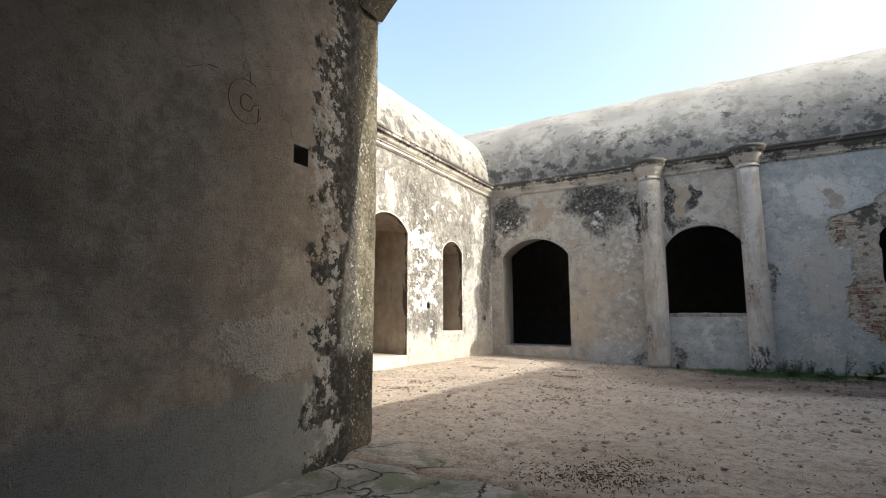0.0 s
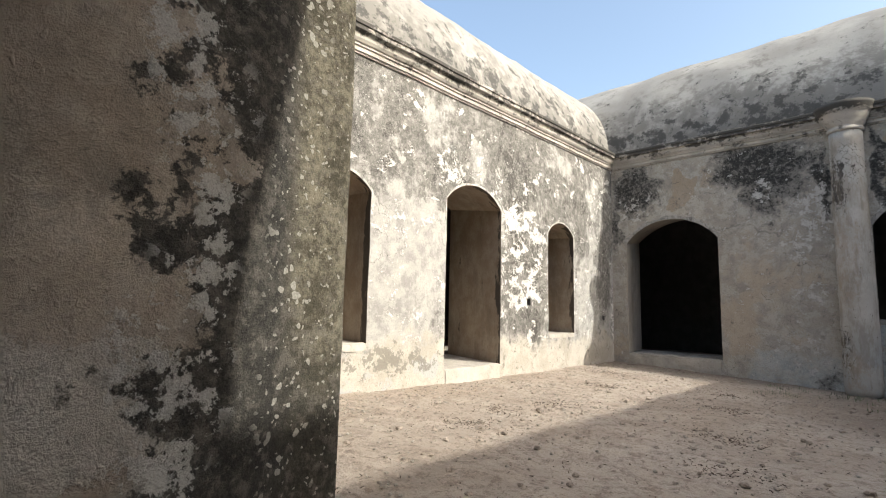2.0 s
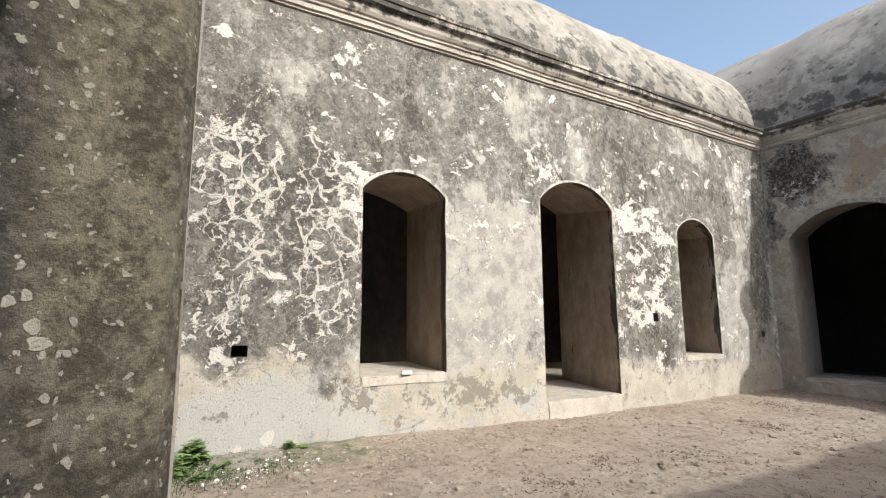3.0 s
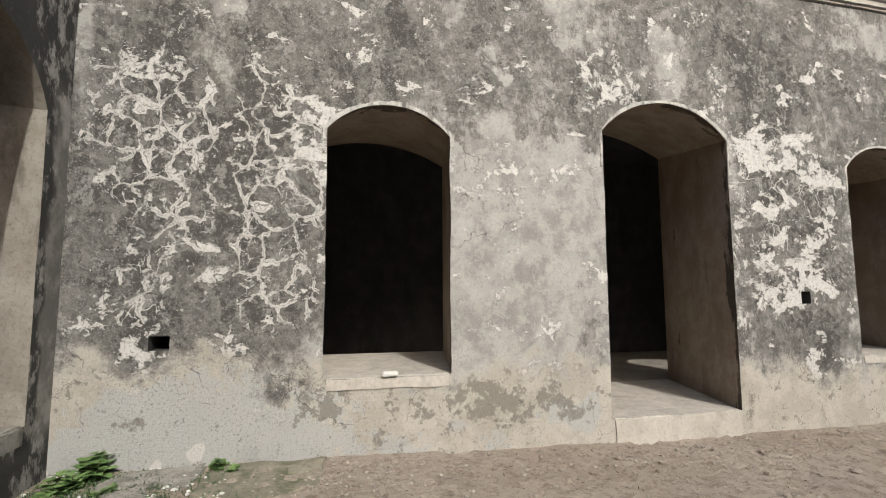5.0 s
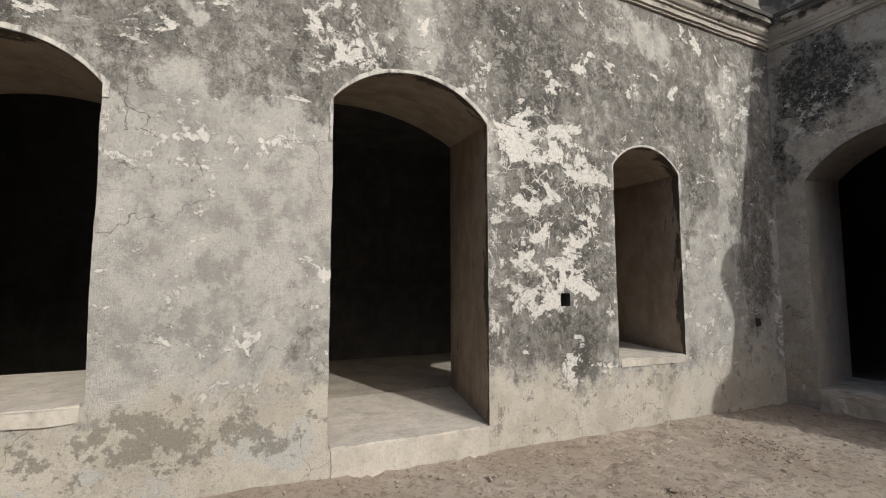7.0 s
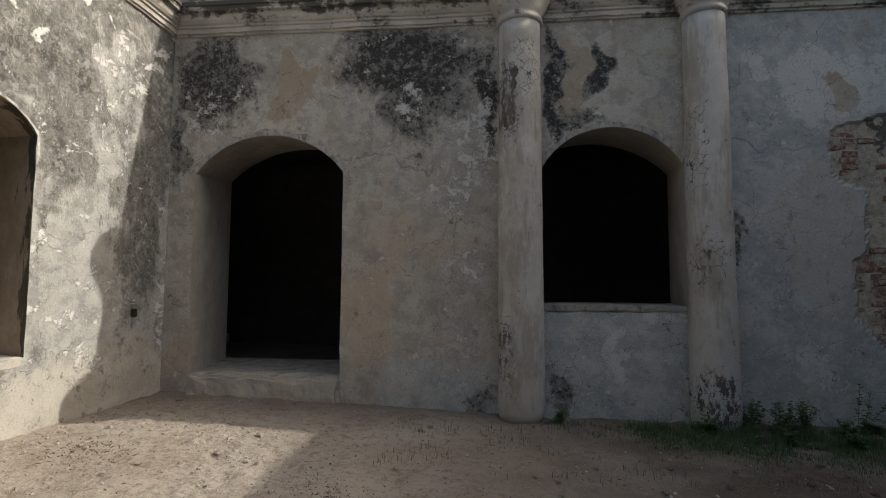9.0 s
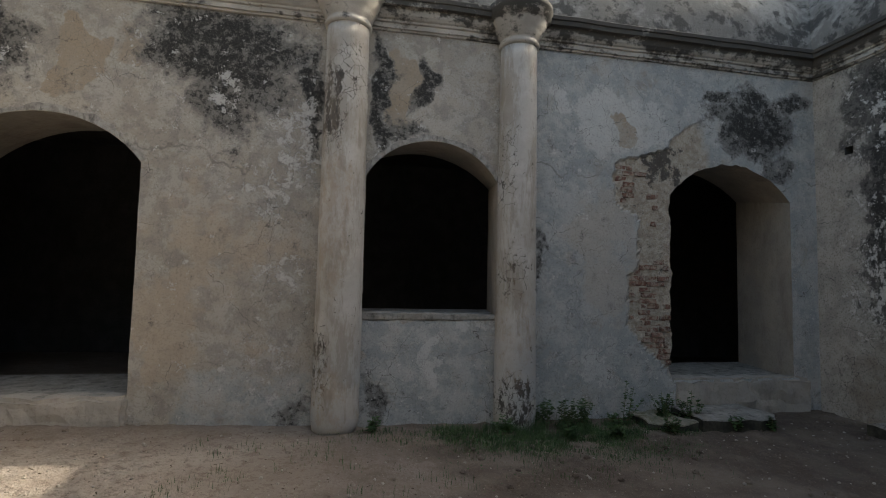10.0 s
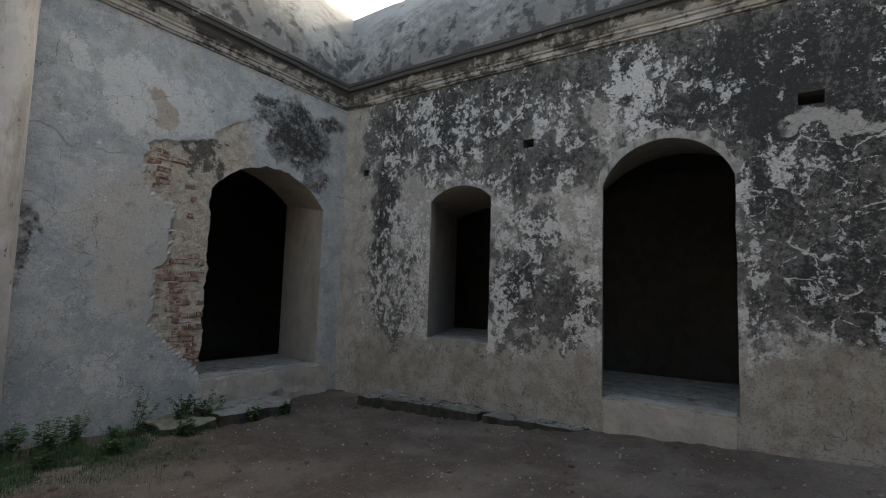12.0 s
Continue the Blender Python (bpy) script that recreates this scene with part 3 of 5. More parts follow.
def cornice_lime():
    m = Mat("stained lime cornice")
    n = m.add(m.mul(m.noise(1.4, 7, 0.7, (1, 1, 3.0), off=2.0), 0.55), m.mul(m.noise(8.0, 7, 0.7), 0.45))
    col = m.mix(m.ramp(m.noise(2.0, 6), 0.4, 0.65), (0.36, 0.34, 0.31), (0.52, 0.49, 0.45))
    up = m.ramp(m.z, 5.2, 5.5, -0.06, 0.09)
    col = m.mix(m.mul(m.ramp(m.add(m.add(n, up), m.mul(m.ramp(m.x, -2.0, 3.0), 0.06)), 0.46, 0.56), 0.93), col, (0.05, 0.048, 0.045))
    fine = m.noise(32.0, 6, 0.7)
    col = m.mix(m.ramp(fine, 0.5, 0.8, 0.0, 0.3), col, (0.14, 0.13, 0.12))
    return m.finish(col, 0.92, m.add(m.mul(fine, 0.6), n), 0.5, 0.012)


def column_plaster():
    m = Mat("grey lime plaster, chipped column")
    mid, fine = m.noise(4.2, 8, 0.66, off=51.0), m.noise(28.0, 6, 0.7)
    col = m.mix(m.ramp(m.noise(1.1, 5, (0.6)), 0.38, 0.62), (0.38, 0.355, 0.32), (0.47, 0.455, 0.43))
    col = m.mix(m.ramp(mid, 0.45, 0.7, 0.0, 0.5), col, (0.55, 0.54, 0.52))
    col = m.mix(m.mul(m.ramp(m.z, 1.4, 0.2), m.ramp(m.noise(2.0, 5, off=3.0), 0.4, 0.6, 0.1, 0.6)), col, (0.37, 0.40, 0.42))
    ragged = m.mul(m.add(m.noise(9.0, 11, 0.78, (1, 1, 0.6), off=6.0), -0.5), 5.0)
    crack = m.ramp(m.cells(7.0, m.warp(6.0, 0.2, 6.0)), 0.0, 0.03, 1.0, 0.0)
    area = m.spots(m.x, m.z, (-2.1, 3.9, 0.22, 0.7, 0.9), (-1.85, 4.3, 0.3, 0.5, 0.5), (-2.12, 0.6, 0.14, 0.5, 0.8), (0.45, 0.1, 0.3, 0.4, 0.85), (0.4, 1.75, 0.2, 0.35, 0.6), (0.3, 3.2, 0.12, 0.8, 0.55))
    black = m.either(m.mul(crack, m.ramp(m.add(area, m.mul(ragged, 0.4)), 0.3, 0.45)), m.ramp(m.add(area, m.mul(ragged, 0.7)), 0.78, 0.92))
    pits = m.ramp(m.noise(9.0, 11, 0.78, (1, 1, 0.7), off=12.0), 0.615, 0.635)
    col = m.mix(m.mul(m.math("MAXIMUM", black, pits), 0.92), col, (0.045, 0.04, 0.036))
    rust = m.ramp(m.add(m.spots(m.x, m.z, (-2.0, 2.4, 0.3, 1.2, 0.7), (-2.0, 0.2, 0.3, 0.5, 0.7), (0.45, 1.0, 0.3, 0.9, 0.6)), m.mul(ragged, 0.45)), 0.5, 0.9)
    col = m.mix(m.mul(rust, 0.5), col, (0.33, 0.255, 0.185))
    col = m.mix(m.mul(m.ramp(m.noise(3.4, 8, 0.74, (1, 1, 0.25)), 0.49, 0.6), 0.5), col, (0.23, 0.195, 0.155))
    col = m.mix(m.ramp(fine, 0.5, 0.8, 0.0, 0.3), col, (0.2, 0.19, 0.17))
    return m.finish(col, 0.9, m.add(m.add(m.mul(fine, 0.6), mid), m.mul(black, -0.8)), 0.5, 0.012)


def sand():
    m = Mat("trampled sandy earth")
    big, mid, fine = m.noise(0.55, 6), m.noise(3.5, 8, 0.68, off=2.0), m.noise(45.0, 6, 0.75)
    col = m.mix(m.ramp(big, 0.35, 0.65), (0.375, 0.315, 0.262), (0.46, 0.40, 0.345))
    col = m.mix(m.ramp(mid, 0.48, 0.7, 0.0, 0.55), col, (0.255, 0.205, 0.165))
    # shade painted into the sand: darker to the east and towards the north wall
    shade_tone = m.either(m.mul(m.ramp(m.x, 1.2, 3.4), m.ramp(m.y, 6.0, 8.5)), m.mul(m.ramp(m.x, -4.0, 0.0), m.ramp(m.y, 9.0, 11.0)), m.mul(m.ramp(m.y, 13.4, 14.5), 0.6))
    col = m.mix(m.mul(shade_tone, m.ramp(m.noise(1.2, 5, off=4.0), 0.35, 0.6, 0.7, 1.0)), col, (0.125, 0.098, 0.078))
    col = m.mix(m.ramp(m.noise(18.0, 7, 0.74, off=7.0), 0.54, 0.62, 0.0, 0.5), col, (0.16, 0.122, 0.093))
    col = m.mix(m.ramp(fine, 0.55, 0.72, 0.0, 0.5), col, (0.52, 0.45, 0.38))
    col = m.mix(m.ramp(m.noise(9.0, 8, 0.76, off=17.0), 0.52, 0.6, 0.0, 0.55), col, (0.19, 0.15, 0.12))
    h = m.add(m.add(m.mul(fine, 0.3), m.mul(m.noise(14.0, 6, 0.7), 1.0)), m.mul(mid, 1.2))
    return m.finish(col, 0.95, h, 1.0, 0.04, 0.15)


def cracked_cement():
    m = Mat("cracked mossy cement")
    mid, fine = m.noise(3.0, 8, 0.7), m.noise(30.0, 6, 0.75)
    col = m.mix(m.ramp(mid, 0.4, 0.62), (0.20, 0.19, 0.17), (0.34, 0.32, 0.29))
    col = m.mix(m.ramp(m.noise(2.2, 7, 0.7, off=4.0), 0.5, 0.62, 0.0, 0.7), col, (0.10, 0.115, 0.055))
    crack = m.ramp(m.cells(1.5, m.warp(3.0, 0.6, 7.0)), 0.0, 0.03, 1.0, 0.0)
    col = m.mix(m.mul(crack, m.ramp(m.noise(2.0, 4, off=9.0), 0.4, 0.5)), col, (0.025, 0.023, 0.02))
    col = m.mix(m.ramp(fine, 0.5, 0.66, 0.0, 0.5), col, (0.09, 0.08, 0.07))
    return m.finish(col, 0.92, m.add(m.add(m.mul(fine, 0.8), mid), m.mul(crack, -1.0)), 0.7, 0.02)


def brick_mat():
    m = Mat("old fired brick")
    info = m.t.nodes.new("ShaderNodeObjectInfo").outputs["Random"]
    col = m.mix(info, (0.175, 0.078, 0.056), (0.25, 0.13, 0.095))
    col = m.mix(m.ramp(m.noise(16.0, 7, 0.7), 0.42, 0.62), col, (0.12, 0.075, 0.06))
    col = m.mix(m.ramp(m.noise(11.0, 6, 0.75, off=3.0), 0.47, 0.56, 0.0, 0.85), col, (0.37, 0.31, 0.25))
    col = m.mix(m.ramp(m.noise(40.0, 5, 0.75, off=3.0), 0.54, 0.64, 0.0, 0.6), col, (0.38, 0.31, 0.245))
    return m.finish(col, 0.9, m.noise(45.0, 6, 0.7), 0.6, 0.01)


def leaf_mat(name, a, b):
    m = Mat(name)
    col = m.mix(m.ramp(m.noise(9.0, 4), 0.35, 0.65), a, b)
    m.out.inputs["Transmission Weight"].default_value = 0.0
    return m.finish(col, 0.6, m.noise(60.0, 3), 0.2, 0.004, 0.3)


M_WEST, M_NORTH, M_EAST, M_SOUTH, M_PIER = west_plaster(), north_plaster(), east_plaster(), south_plaster(), pier_plaster()


def reveal_plaster():
    m = Mat("ochre plaster of the reveals")
    mid, fine = m.noise(2.4, 8, 0.68, off=3.0), m.noise(28.0, 6, 0.72)
    col = m.mix(m.ramp(mid, 0.38, 0.62), (0.37, 0.295, 0.225), (0.46, 0.39, 0.315))
    col = m.mix(m.mul(m.ramp(m.noise(2.0, 7, 0.7, (1, 1, 0.35), off=6.0), 0.5, 0.64), 0.45), col, (0.23, 0.185, 0.145))
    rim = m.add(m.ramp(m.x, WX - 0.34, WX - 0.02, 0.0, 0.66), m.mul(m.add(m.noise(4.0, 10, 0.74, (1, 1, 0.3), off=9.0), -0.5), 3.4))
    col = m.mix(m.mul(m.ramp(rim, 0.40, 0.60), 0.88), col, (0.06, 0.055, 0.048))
    col = m.mix(m.ramp(fine, 0.5, 0.68, 0.0, 0.4), col, (0.2, 0.16, 0.13))
    return m.finish(col, 0.92, m.add(m.mul(fine, 0.8), mid), 0.55, 0.012)


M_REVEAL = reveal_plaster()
M_REVEAL_N = plain_plaster("grey-beige plaster of the reveals", (0.36, 0.335, 0.30), (0.44, 0.40, 0.35), (0.2, 0.17, 0.14), 0.4)
M_REVEAL_S = plain_plaster("darker brown plaster of the low arch", (0.25, 0.225, 0.195), (0.34, 0.315, 0.28), (0.10, 0.085, 0.07), 0.7)
M_LIME = plain_plaster("flaking white lime edge", (0.42, 0.41, 0.39), (0.60, 0.585, 0.56), (0.08, 0.075, 0.07), 0.95, 9.0)
M_LIME_N = plain_plaster("pale lime edge band", (0.27, 0.255, 0.235), (0.44, 0.42, 0.39), (0.08, 0.075, 0.07), 0.9, 9.0)
# near-black base colour stands in for shade inside rooms and putlog holes
M_RECESS_SHADE = plain_plaster("room and hole plaster, shade in its colour", (0.075, 0.074, 0.073), (0.105, 0.104, 0.102), (0.04, 0.04, 0.039), 0.5)
M_SILL = plain_plaster("worn cement sill", (0.43, 0.40, 0.36), (0.53, 0.50, 0.455), (0.22, 0.20, 0.18), 0.35, 5.0)
M_SILL_D = plain_plaster("dirty stone sill", (0.25, 0.235, 0.21), (0.36, 0.34, 0.31), (0.06, 0.055, 0.05), 0.7, 6.0)
M_MOSS = plain_plaster("mossy stone", (0.20, 0.19, 0.15), (0.31, 0.28, 0.22), (0.07, 0.085, 0.03), 0.75, 5.0)
M_ROOF, M_CORNICE, M_COLUMN, M_SAND, M_BRICK = roof_lime(), cornice_lime(), column_plaster(), sand(), brick_mat()
M_LEAF = leaf_mat("green weed leaf", (0.036, 0.082, 0.028), (0.07, 0.135, 0.046))
M_LEAF2 = leaf_mat("broad green leaf", (0.11, 0.19, 0.06), (0.18, 0.27, 0.10))
M_GRASS = leaf_mat("short grass", (0.038, 0.078, 0.03), (0.075, 0.13, 0.05))
M_STEM = leaf_mat("weed stem", (0.09, 0.10, 0.05), (0.12, 0.13, 0.06))
M_CEMENT = cracked_cement()
# slab sides painted near black: algae plus the shadow gap under the edge
M_SLAB_SIDE = plain_plaster("slab side, black with algae and gap shadow", (0.03, 0.03, 0.025), (0.075, 0.07, 0.055), (0.02, 0.025, 0.012), 0.6, 7.0)
M_STONE = plain_plaster("pale pebble", (0.28, 0.245, 0.205), (0.48, 0.44, 0.385), (0.15, 0.125, 0.10), 0.4, 12.0)
M_WHITE = plain_plaster("white stone", (0.66, 0.65, 0.62), (0.76, 0.75, 0.73), (0.4, 0.38, 0.35), 0.2, 12.0)
M_DRY = plain_plaster("dry leaf and twig litter", (0.09, 0.068, 0.05), (0.17, 0.13, 0.095), (0.05, 0.038, 0.028), 0.5, 14.0)


# ---- mesh helpers ----
def link(name, bm, mats, parent=None, label="", shade=False, category="", kind="", group=""):
    me = bpy.data.meshes.new(name)
    bm.to_mesh(me)
    bm.free()
    for mt in (mats if isinstance(mats, (list, tuple)) else [mats]):
        me.materials.append(mt)
    if shade:
        for p in me.polygons:
            p.use_smooth = True
    ob = new(name, me)
    if parent:
        ob.parent = parent
    return tagged(ob, label, category, group, kind)


def part(name, bm, material, parent, label="", shade=False):
    return link(name, bm, material, parent, label, shade)


def quad(bm, pts, mi=0):
    f = bm.faces.new([bm.verts.new(p) for p in pts])
    f.material_index = mi
    return f


def box(bm, lo, hi, mi=0):
    r = bmesh.ops.create_cube(bm, size=1.0)
    for v in r["verts"]:
        v.co = Vector([lo[i] + (v.co[i] + 0.5) * (hi[i] - lo[i]) for i in range(3)])
    return r["verts"]


def block(lo, hi, cut=0.12, rough=0.012, bevel=0.02, seed=0.0):
    """A worn block: box cut into small faces, edges bevelled, corners knocked about."""
    bm = bmesh.new()
    vs = box(bm, lo, hi)
    bmesh.ops.bevel(bm, geom=bm.edges[:], offset=bevel, segments=2, affect="EDGES")
    for axis in range(3):
        n = int((hi[axis] - lo[axis]) / cut)
        for k in range(1, n):
            p = [0, 0, 0]
            p[axis] = lo[axis] + (hi[axis] - lo[axis]) * k / n
            nn = [0, 0, 0]
            nn[axis] = 1
            bmesh.ops.bisect_plane(bm, geom=bm.verts[:] + bm.edges[:] + bm.faces[:], plane_co=p, plane_no=nn)
    for v in bm.verts:
        c = v.co
        v.co = c + Vector((nz(c.x + seed, c.y, c.z, 6), nz(c.x, c.y + 9 + seed, c.z, 6), nz(c.x, c.y, c.z + 19 + seed, 6))) * rough
    return bm


def arch_z(o, u, a, b, lift=0.0):
    """Height of the segmental arch of opening o over u, between jambs a and b."""
    h, c = (b - a) / 2, o["crown"] - o["spring"]
    r = (h * h + c * c) / (2 * c)
    d = u - (a + b) / 2
    return o["crown"] + lift - r + math.sqrt(max(0.0, r * r - d * d))


def opening(a, b, sill, spring, crown, ia, ib, rough=0.008, lift=0.09):
    """An arched opening between jambs a and b that splays to ia and ib; its inner arch stands higher by lift."""
    return dict(lift=lift, a=a, b=b, sill=sill, spring=spring, crown=crown, ia=ia, ib=ib, rough=rough, rough_b=min(rough, 0.01))


def wall(name, along, face, back, u0, u1, z0, z1, ops, holes, mats, step, label, bare=None, wave=0.007):
    """A wall with thickness; arched openings go through it, putlog holes into it. along: 'x' or 'y'."""
    bm = bmesh.new()
    layer = bm.verts.layers.float.new("bare")
    sgn = 1 if back > face else -1

    def at(u, depth, z, front=True):
        q = face + sgn * depth
        m = 0.0
        if front and depth < 0.001:
            q += wave * nz(u * 1.3, z * 1.3, face) + wave * 0.4 * nz(u * 5, z * 5, face)
            if bare:
                m = bare(u, z)
                q += sgn * m * (0.03 + 0.008 * nz(u * 14, z * 14, 2.0))
        v = bm.verts.new((u, q, z) if along == "x" else (q, u, z))
        v[layer] = m
        return v

    def face4(vs, mi=0):
        bm.faces.new(vs).material_index = mi

    def edge_u(o, side, z, inner):
        if inner:
            return o["ia"] if side == "a" else o["ib"]
        if o["sill"] < z < o["spring"]:
            k = (o["rough"] if side == "a" else o["rough_b"]) * (nz(z * 3, o[side], 5.0) + 0.7 * nz(z * 11, o[side], 1.0))
            k *= min(1.0, (z - o["sill"]) * 10, (o["spring"] - z) * 10)
            return o[side] + k
        return o[side]

    T = abs(back - face)
    ops = sorted(ops, key=lambda o: o["a"])
    for inner in (False, True):
        depth = T if inner else 0.0
        for i in range(len(ops) + 1):
            lo = ops[i - 1] if i > 0 else None
            ro = ops[i] if i < len(ops) else None
            st = 0.6 if inner else step
            ul, ur = (lo["ib" if inner else "b"] if lo else u0), (ro["ia" if inner else "a"] if ro else u1)
            zs = {z0, z1}
            for o in (lo, ro):
                if o:
                    zs |= {o["sill"], o["spring"] + (o["lift"] if inner else 0.0)}
            hs = [] if inner else [h for h in holes if ul < h[0] < ur]
            for h in hs:
                zs |= {h[2], h[3]}
            n = max(1, int((z1 - z0) / st))
            for k in range(1, n):
                z = z0 + (z1 - z0) * k / n
                if min(abs(z - q) for q in zs) > st * 0.4:
                    zs.add(z)
            zs = sorted(zs)
            fr = {0.0, 1.0}
            for h in hs:
                fr |= {(h[0] - ul) / (ur - ul), (h[1] - ul) / (ur - ul)}
            n = max(1, int((ur - ul) / st))
            for k in range(1, n):
                if min(abs(k / n - q) for q in fr) > 0.4 / n:
                    fr.add(k / n)
            fr = sorted(fr)
            rows = []
            for z in zs:
                a = edge_u(lo, "b", z, inner) if lo else u0
                b = edge_u(ro, "a", z, inner) if ro else u1
                rows.append([at(a + (b - a) * f, depth, z, not inner) for f in fr])
            for r in range(len(zs) - 1):
                for c in range(len(fr) - 1):
                    um, zm = ul + (ur - ul) * (fr[c] + fr[c + 1]) / 2, (zs[r] + zs[r + 1]) / 2
                    if any(h[0] < um < h[1] and h[2] < zm < h[3] for h in hs):
                        continue
                    face4((rows[r][c], rows[r][c + 1], rows[r + 1][c + 1], rows[r + 1][c]))
        for o in ops:
            a, b = (o["ia"], o["ib"]) if inner else (o["a"], o["b"])
            n = 24
            m = 4 if inner else max(2, int((z1 - o["crown"]) / step))
            cols, low = [], []
            for k in range(n + 1):
                u = a + (b - a) * k / n
                zb = arch_z(o, u, a, b, o["lift"] if inner else 0.0)
                if 0 < k < n and not inner:
                    zb += o["rough"] * 0.8 * nz(u * 9, zb, 2.0)
                cols.append([at(u, depth, zb + (z1 - zb) * j / m, not inner) for j in range(m + 1)])
                if o["sill"] > z0:
                    low.append([at(u, depth, z0 + (o["sill"] - z0) * j / m, not inner) for j in range(m + 1)])
            for k in range(n):
                for j in range(m):
                    face4((cols[k][j], cols[k + 1][j], cols[k + 1][j + 1], cols[k][j + 1]))
                    if low:
                        face4((low[k][j], low[k + 1][j], low[k + 1][j + 1], low[k][j + 1]))
    # reveals, soffits and sills
    for o in ops:
        zs = [o["sill"] + (o["spring"] - o["sill"]) * k / 40 for k in range(41)]
        for side in ("a", "b"):
            f = [at(edge_u(o, side, z, False), 0.0, z) for z in zs]
            g = [at(edge_u(o, side, z, True), T, z + o["lift"] * (z - o["sill"]) / (o["spring"] - o["sill"]), False) for z in zs]
            for k in range(40):
                face4((f[k], f[k + 1], g[k + 1], g[k]), 1)
        f, g, s, t = [], [], [], []
        for k in range(25):
            u, w = o["a"] + (o["b"] - o["a"]) * k / 24, o["ia"] + (o["ib"] - o["ia"]) * k / 24
            zb = arch_z(o, u, o["a"], o["b"])
            if 0 < k < 24:
                zb += o["rough"] * 0.8 * nz(u * 9, zb, 2.0)
            f.append(at(u, 0.0, zb))
            g.append(at(w, T, arch_z(o, w, o["ia"], o["ib"], o["lift"]), False))
            if o["sill"] > z0:
                s.append(at(u, 0.0, o["sill"]))
                t.append(at(w, T, o["sill"], False))
        for k in range(24):
            face4((f[k], f[k + 1], g[k + 1], g[k]), 1)
            if s:
                face4((s[k], s[k + 1], t[k + 1], t[k]), 2)
    # hole faces take the dark room colour as painted shade
    for h in holes:
        d = 0.4
        c = [(h[0], h[2]), (h[1], h[2]), (h[1], h[3]), (h[0], h[3])]
        for k in range(4):
            (ua, za), (ub, zb) = c[k], c[(k + 1) % 4]
            face4((at(ua, 0, za), at(ub, 0, zb), at(ub, d, zb, False), at(ua, d, za, False)), 3)
        face4([at(u, d, z, False) for u, z in c], 3)
    for ua, ub, za, zb in ((u0, u0, z0, z1), (u1, u1, z0, z1), (u0, u1, z1, z1)):
        if za == zb:
            face4((at(ua, 0.002, za, False), at(ub, 0.002, za, False), at(ub, T, za, False), at(ua, T, za, False)))
        else:
            face4((at(ua, 0.002, za, False), at(ua, T, za, False), at(ua, T, zb, False), at(ua, 0.002, zb, False)))
    bmesh.ops.remove_doubles(bm, verts=bm.verts[:], dist=0.0004)
    bmesh.ops.recalc_face_normals(bm, faces=bm.faces[:])
    return link(name, bm, mats, None, label, False, "wall", "structure")


def arch_trim(parent, along, face, out, o, width, mat, legs=0.0, proud=0.006):
    """Thin raised band of lime along the edge of an arch; out: the way the wall faces (+1 or -1)."""
    bm = bmesh.new()
    n, a, b = 40, o["a"], o["b"]
    path = []
    for k in range(n + 1):
        u = a + (b - a) * k / n
        path.append((u, arch_z(o, u, a, b)))
    if legs:
        steps = int(legs / 0.06) + 1
        down = [o["spring"] - legs * k / steps for k in range(1, steps + 1)]
        path = [(a, z) for z in reversed(down)] + path + [(b, z) for z in down]
    ring = []
    for k, (u, z) in enumerate(path):
        p, q = path[max(0, k - 1)], path[min(len(path) - 1, k + 1)]
        d = Vector((q[0] - p[0], q[1] - p[1])).normalized()
        nrm = Vector((-d.y, d.x))
        w = width * (0.9 + 0.7 * nz(u * 2.5, z * 2.5, 4.0) + 0.5 * nz(u * 13, z * 13, 1.0)) if proud < 0.007 else width
        pts = []
        for off, pr in ((0.004, -0.01), (0.004, proud), (w * 0.9, proud), (w, -0.01)):
            uu, zz, q2 = u + nrm.x * off, z + nrm.y * off, face + out * pr
            pts.append(bm.verts.new((uu, q2, zz) if along == "x" else (q2, uu, zz)))
        ring.append(pts)
    for r, s in zip(ring, ring[1:]):
        for j in range(3):
            bm.faces.new((r[j], r[j + 1], s[j + 1], s[j]))
    bmesh.ops.recalc_face_normals(bm, faces=bm.faces[:])
    return part("arch_trim", bm, mat, parent)


# ---- ground: one sheet, fine inside the courtyard ----
def axis_steps(lo, hi, fine):
    mid = [lo + (hi - lo) * k / int((hi - lo) / fine) for k in range(int((hi - lo) / fine) + 1)]
    far = [1, 3, 8, 20, 60, 200, 600]
    return [lo - d for d in reversed(far)] + mid + [hi + d for d in far]


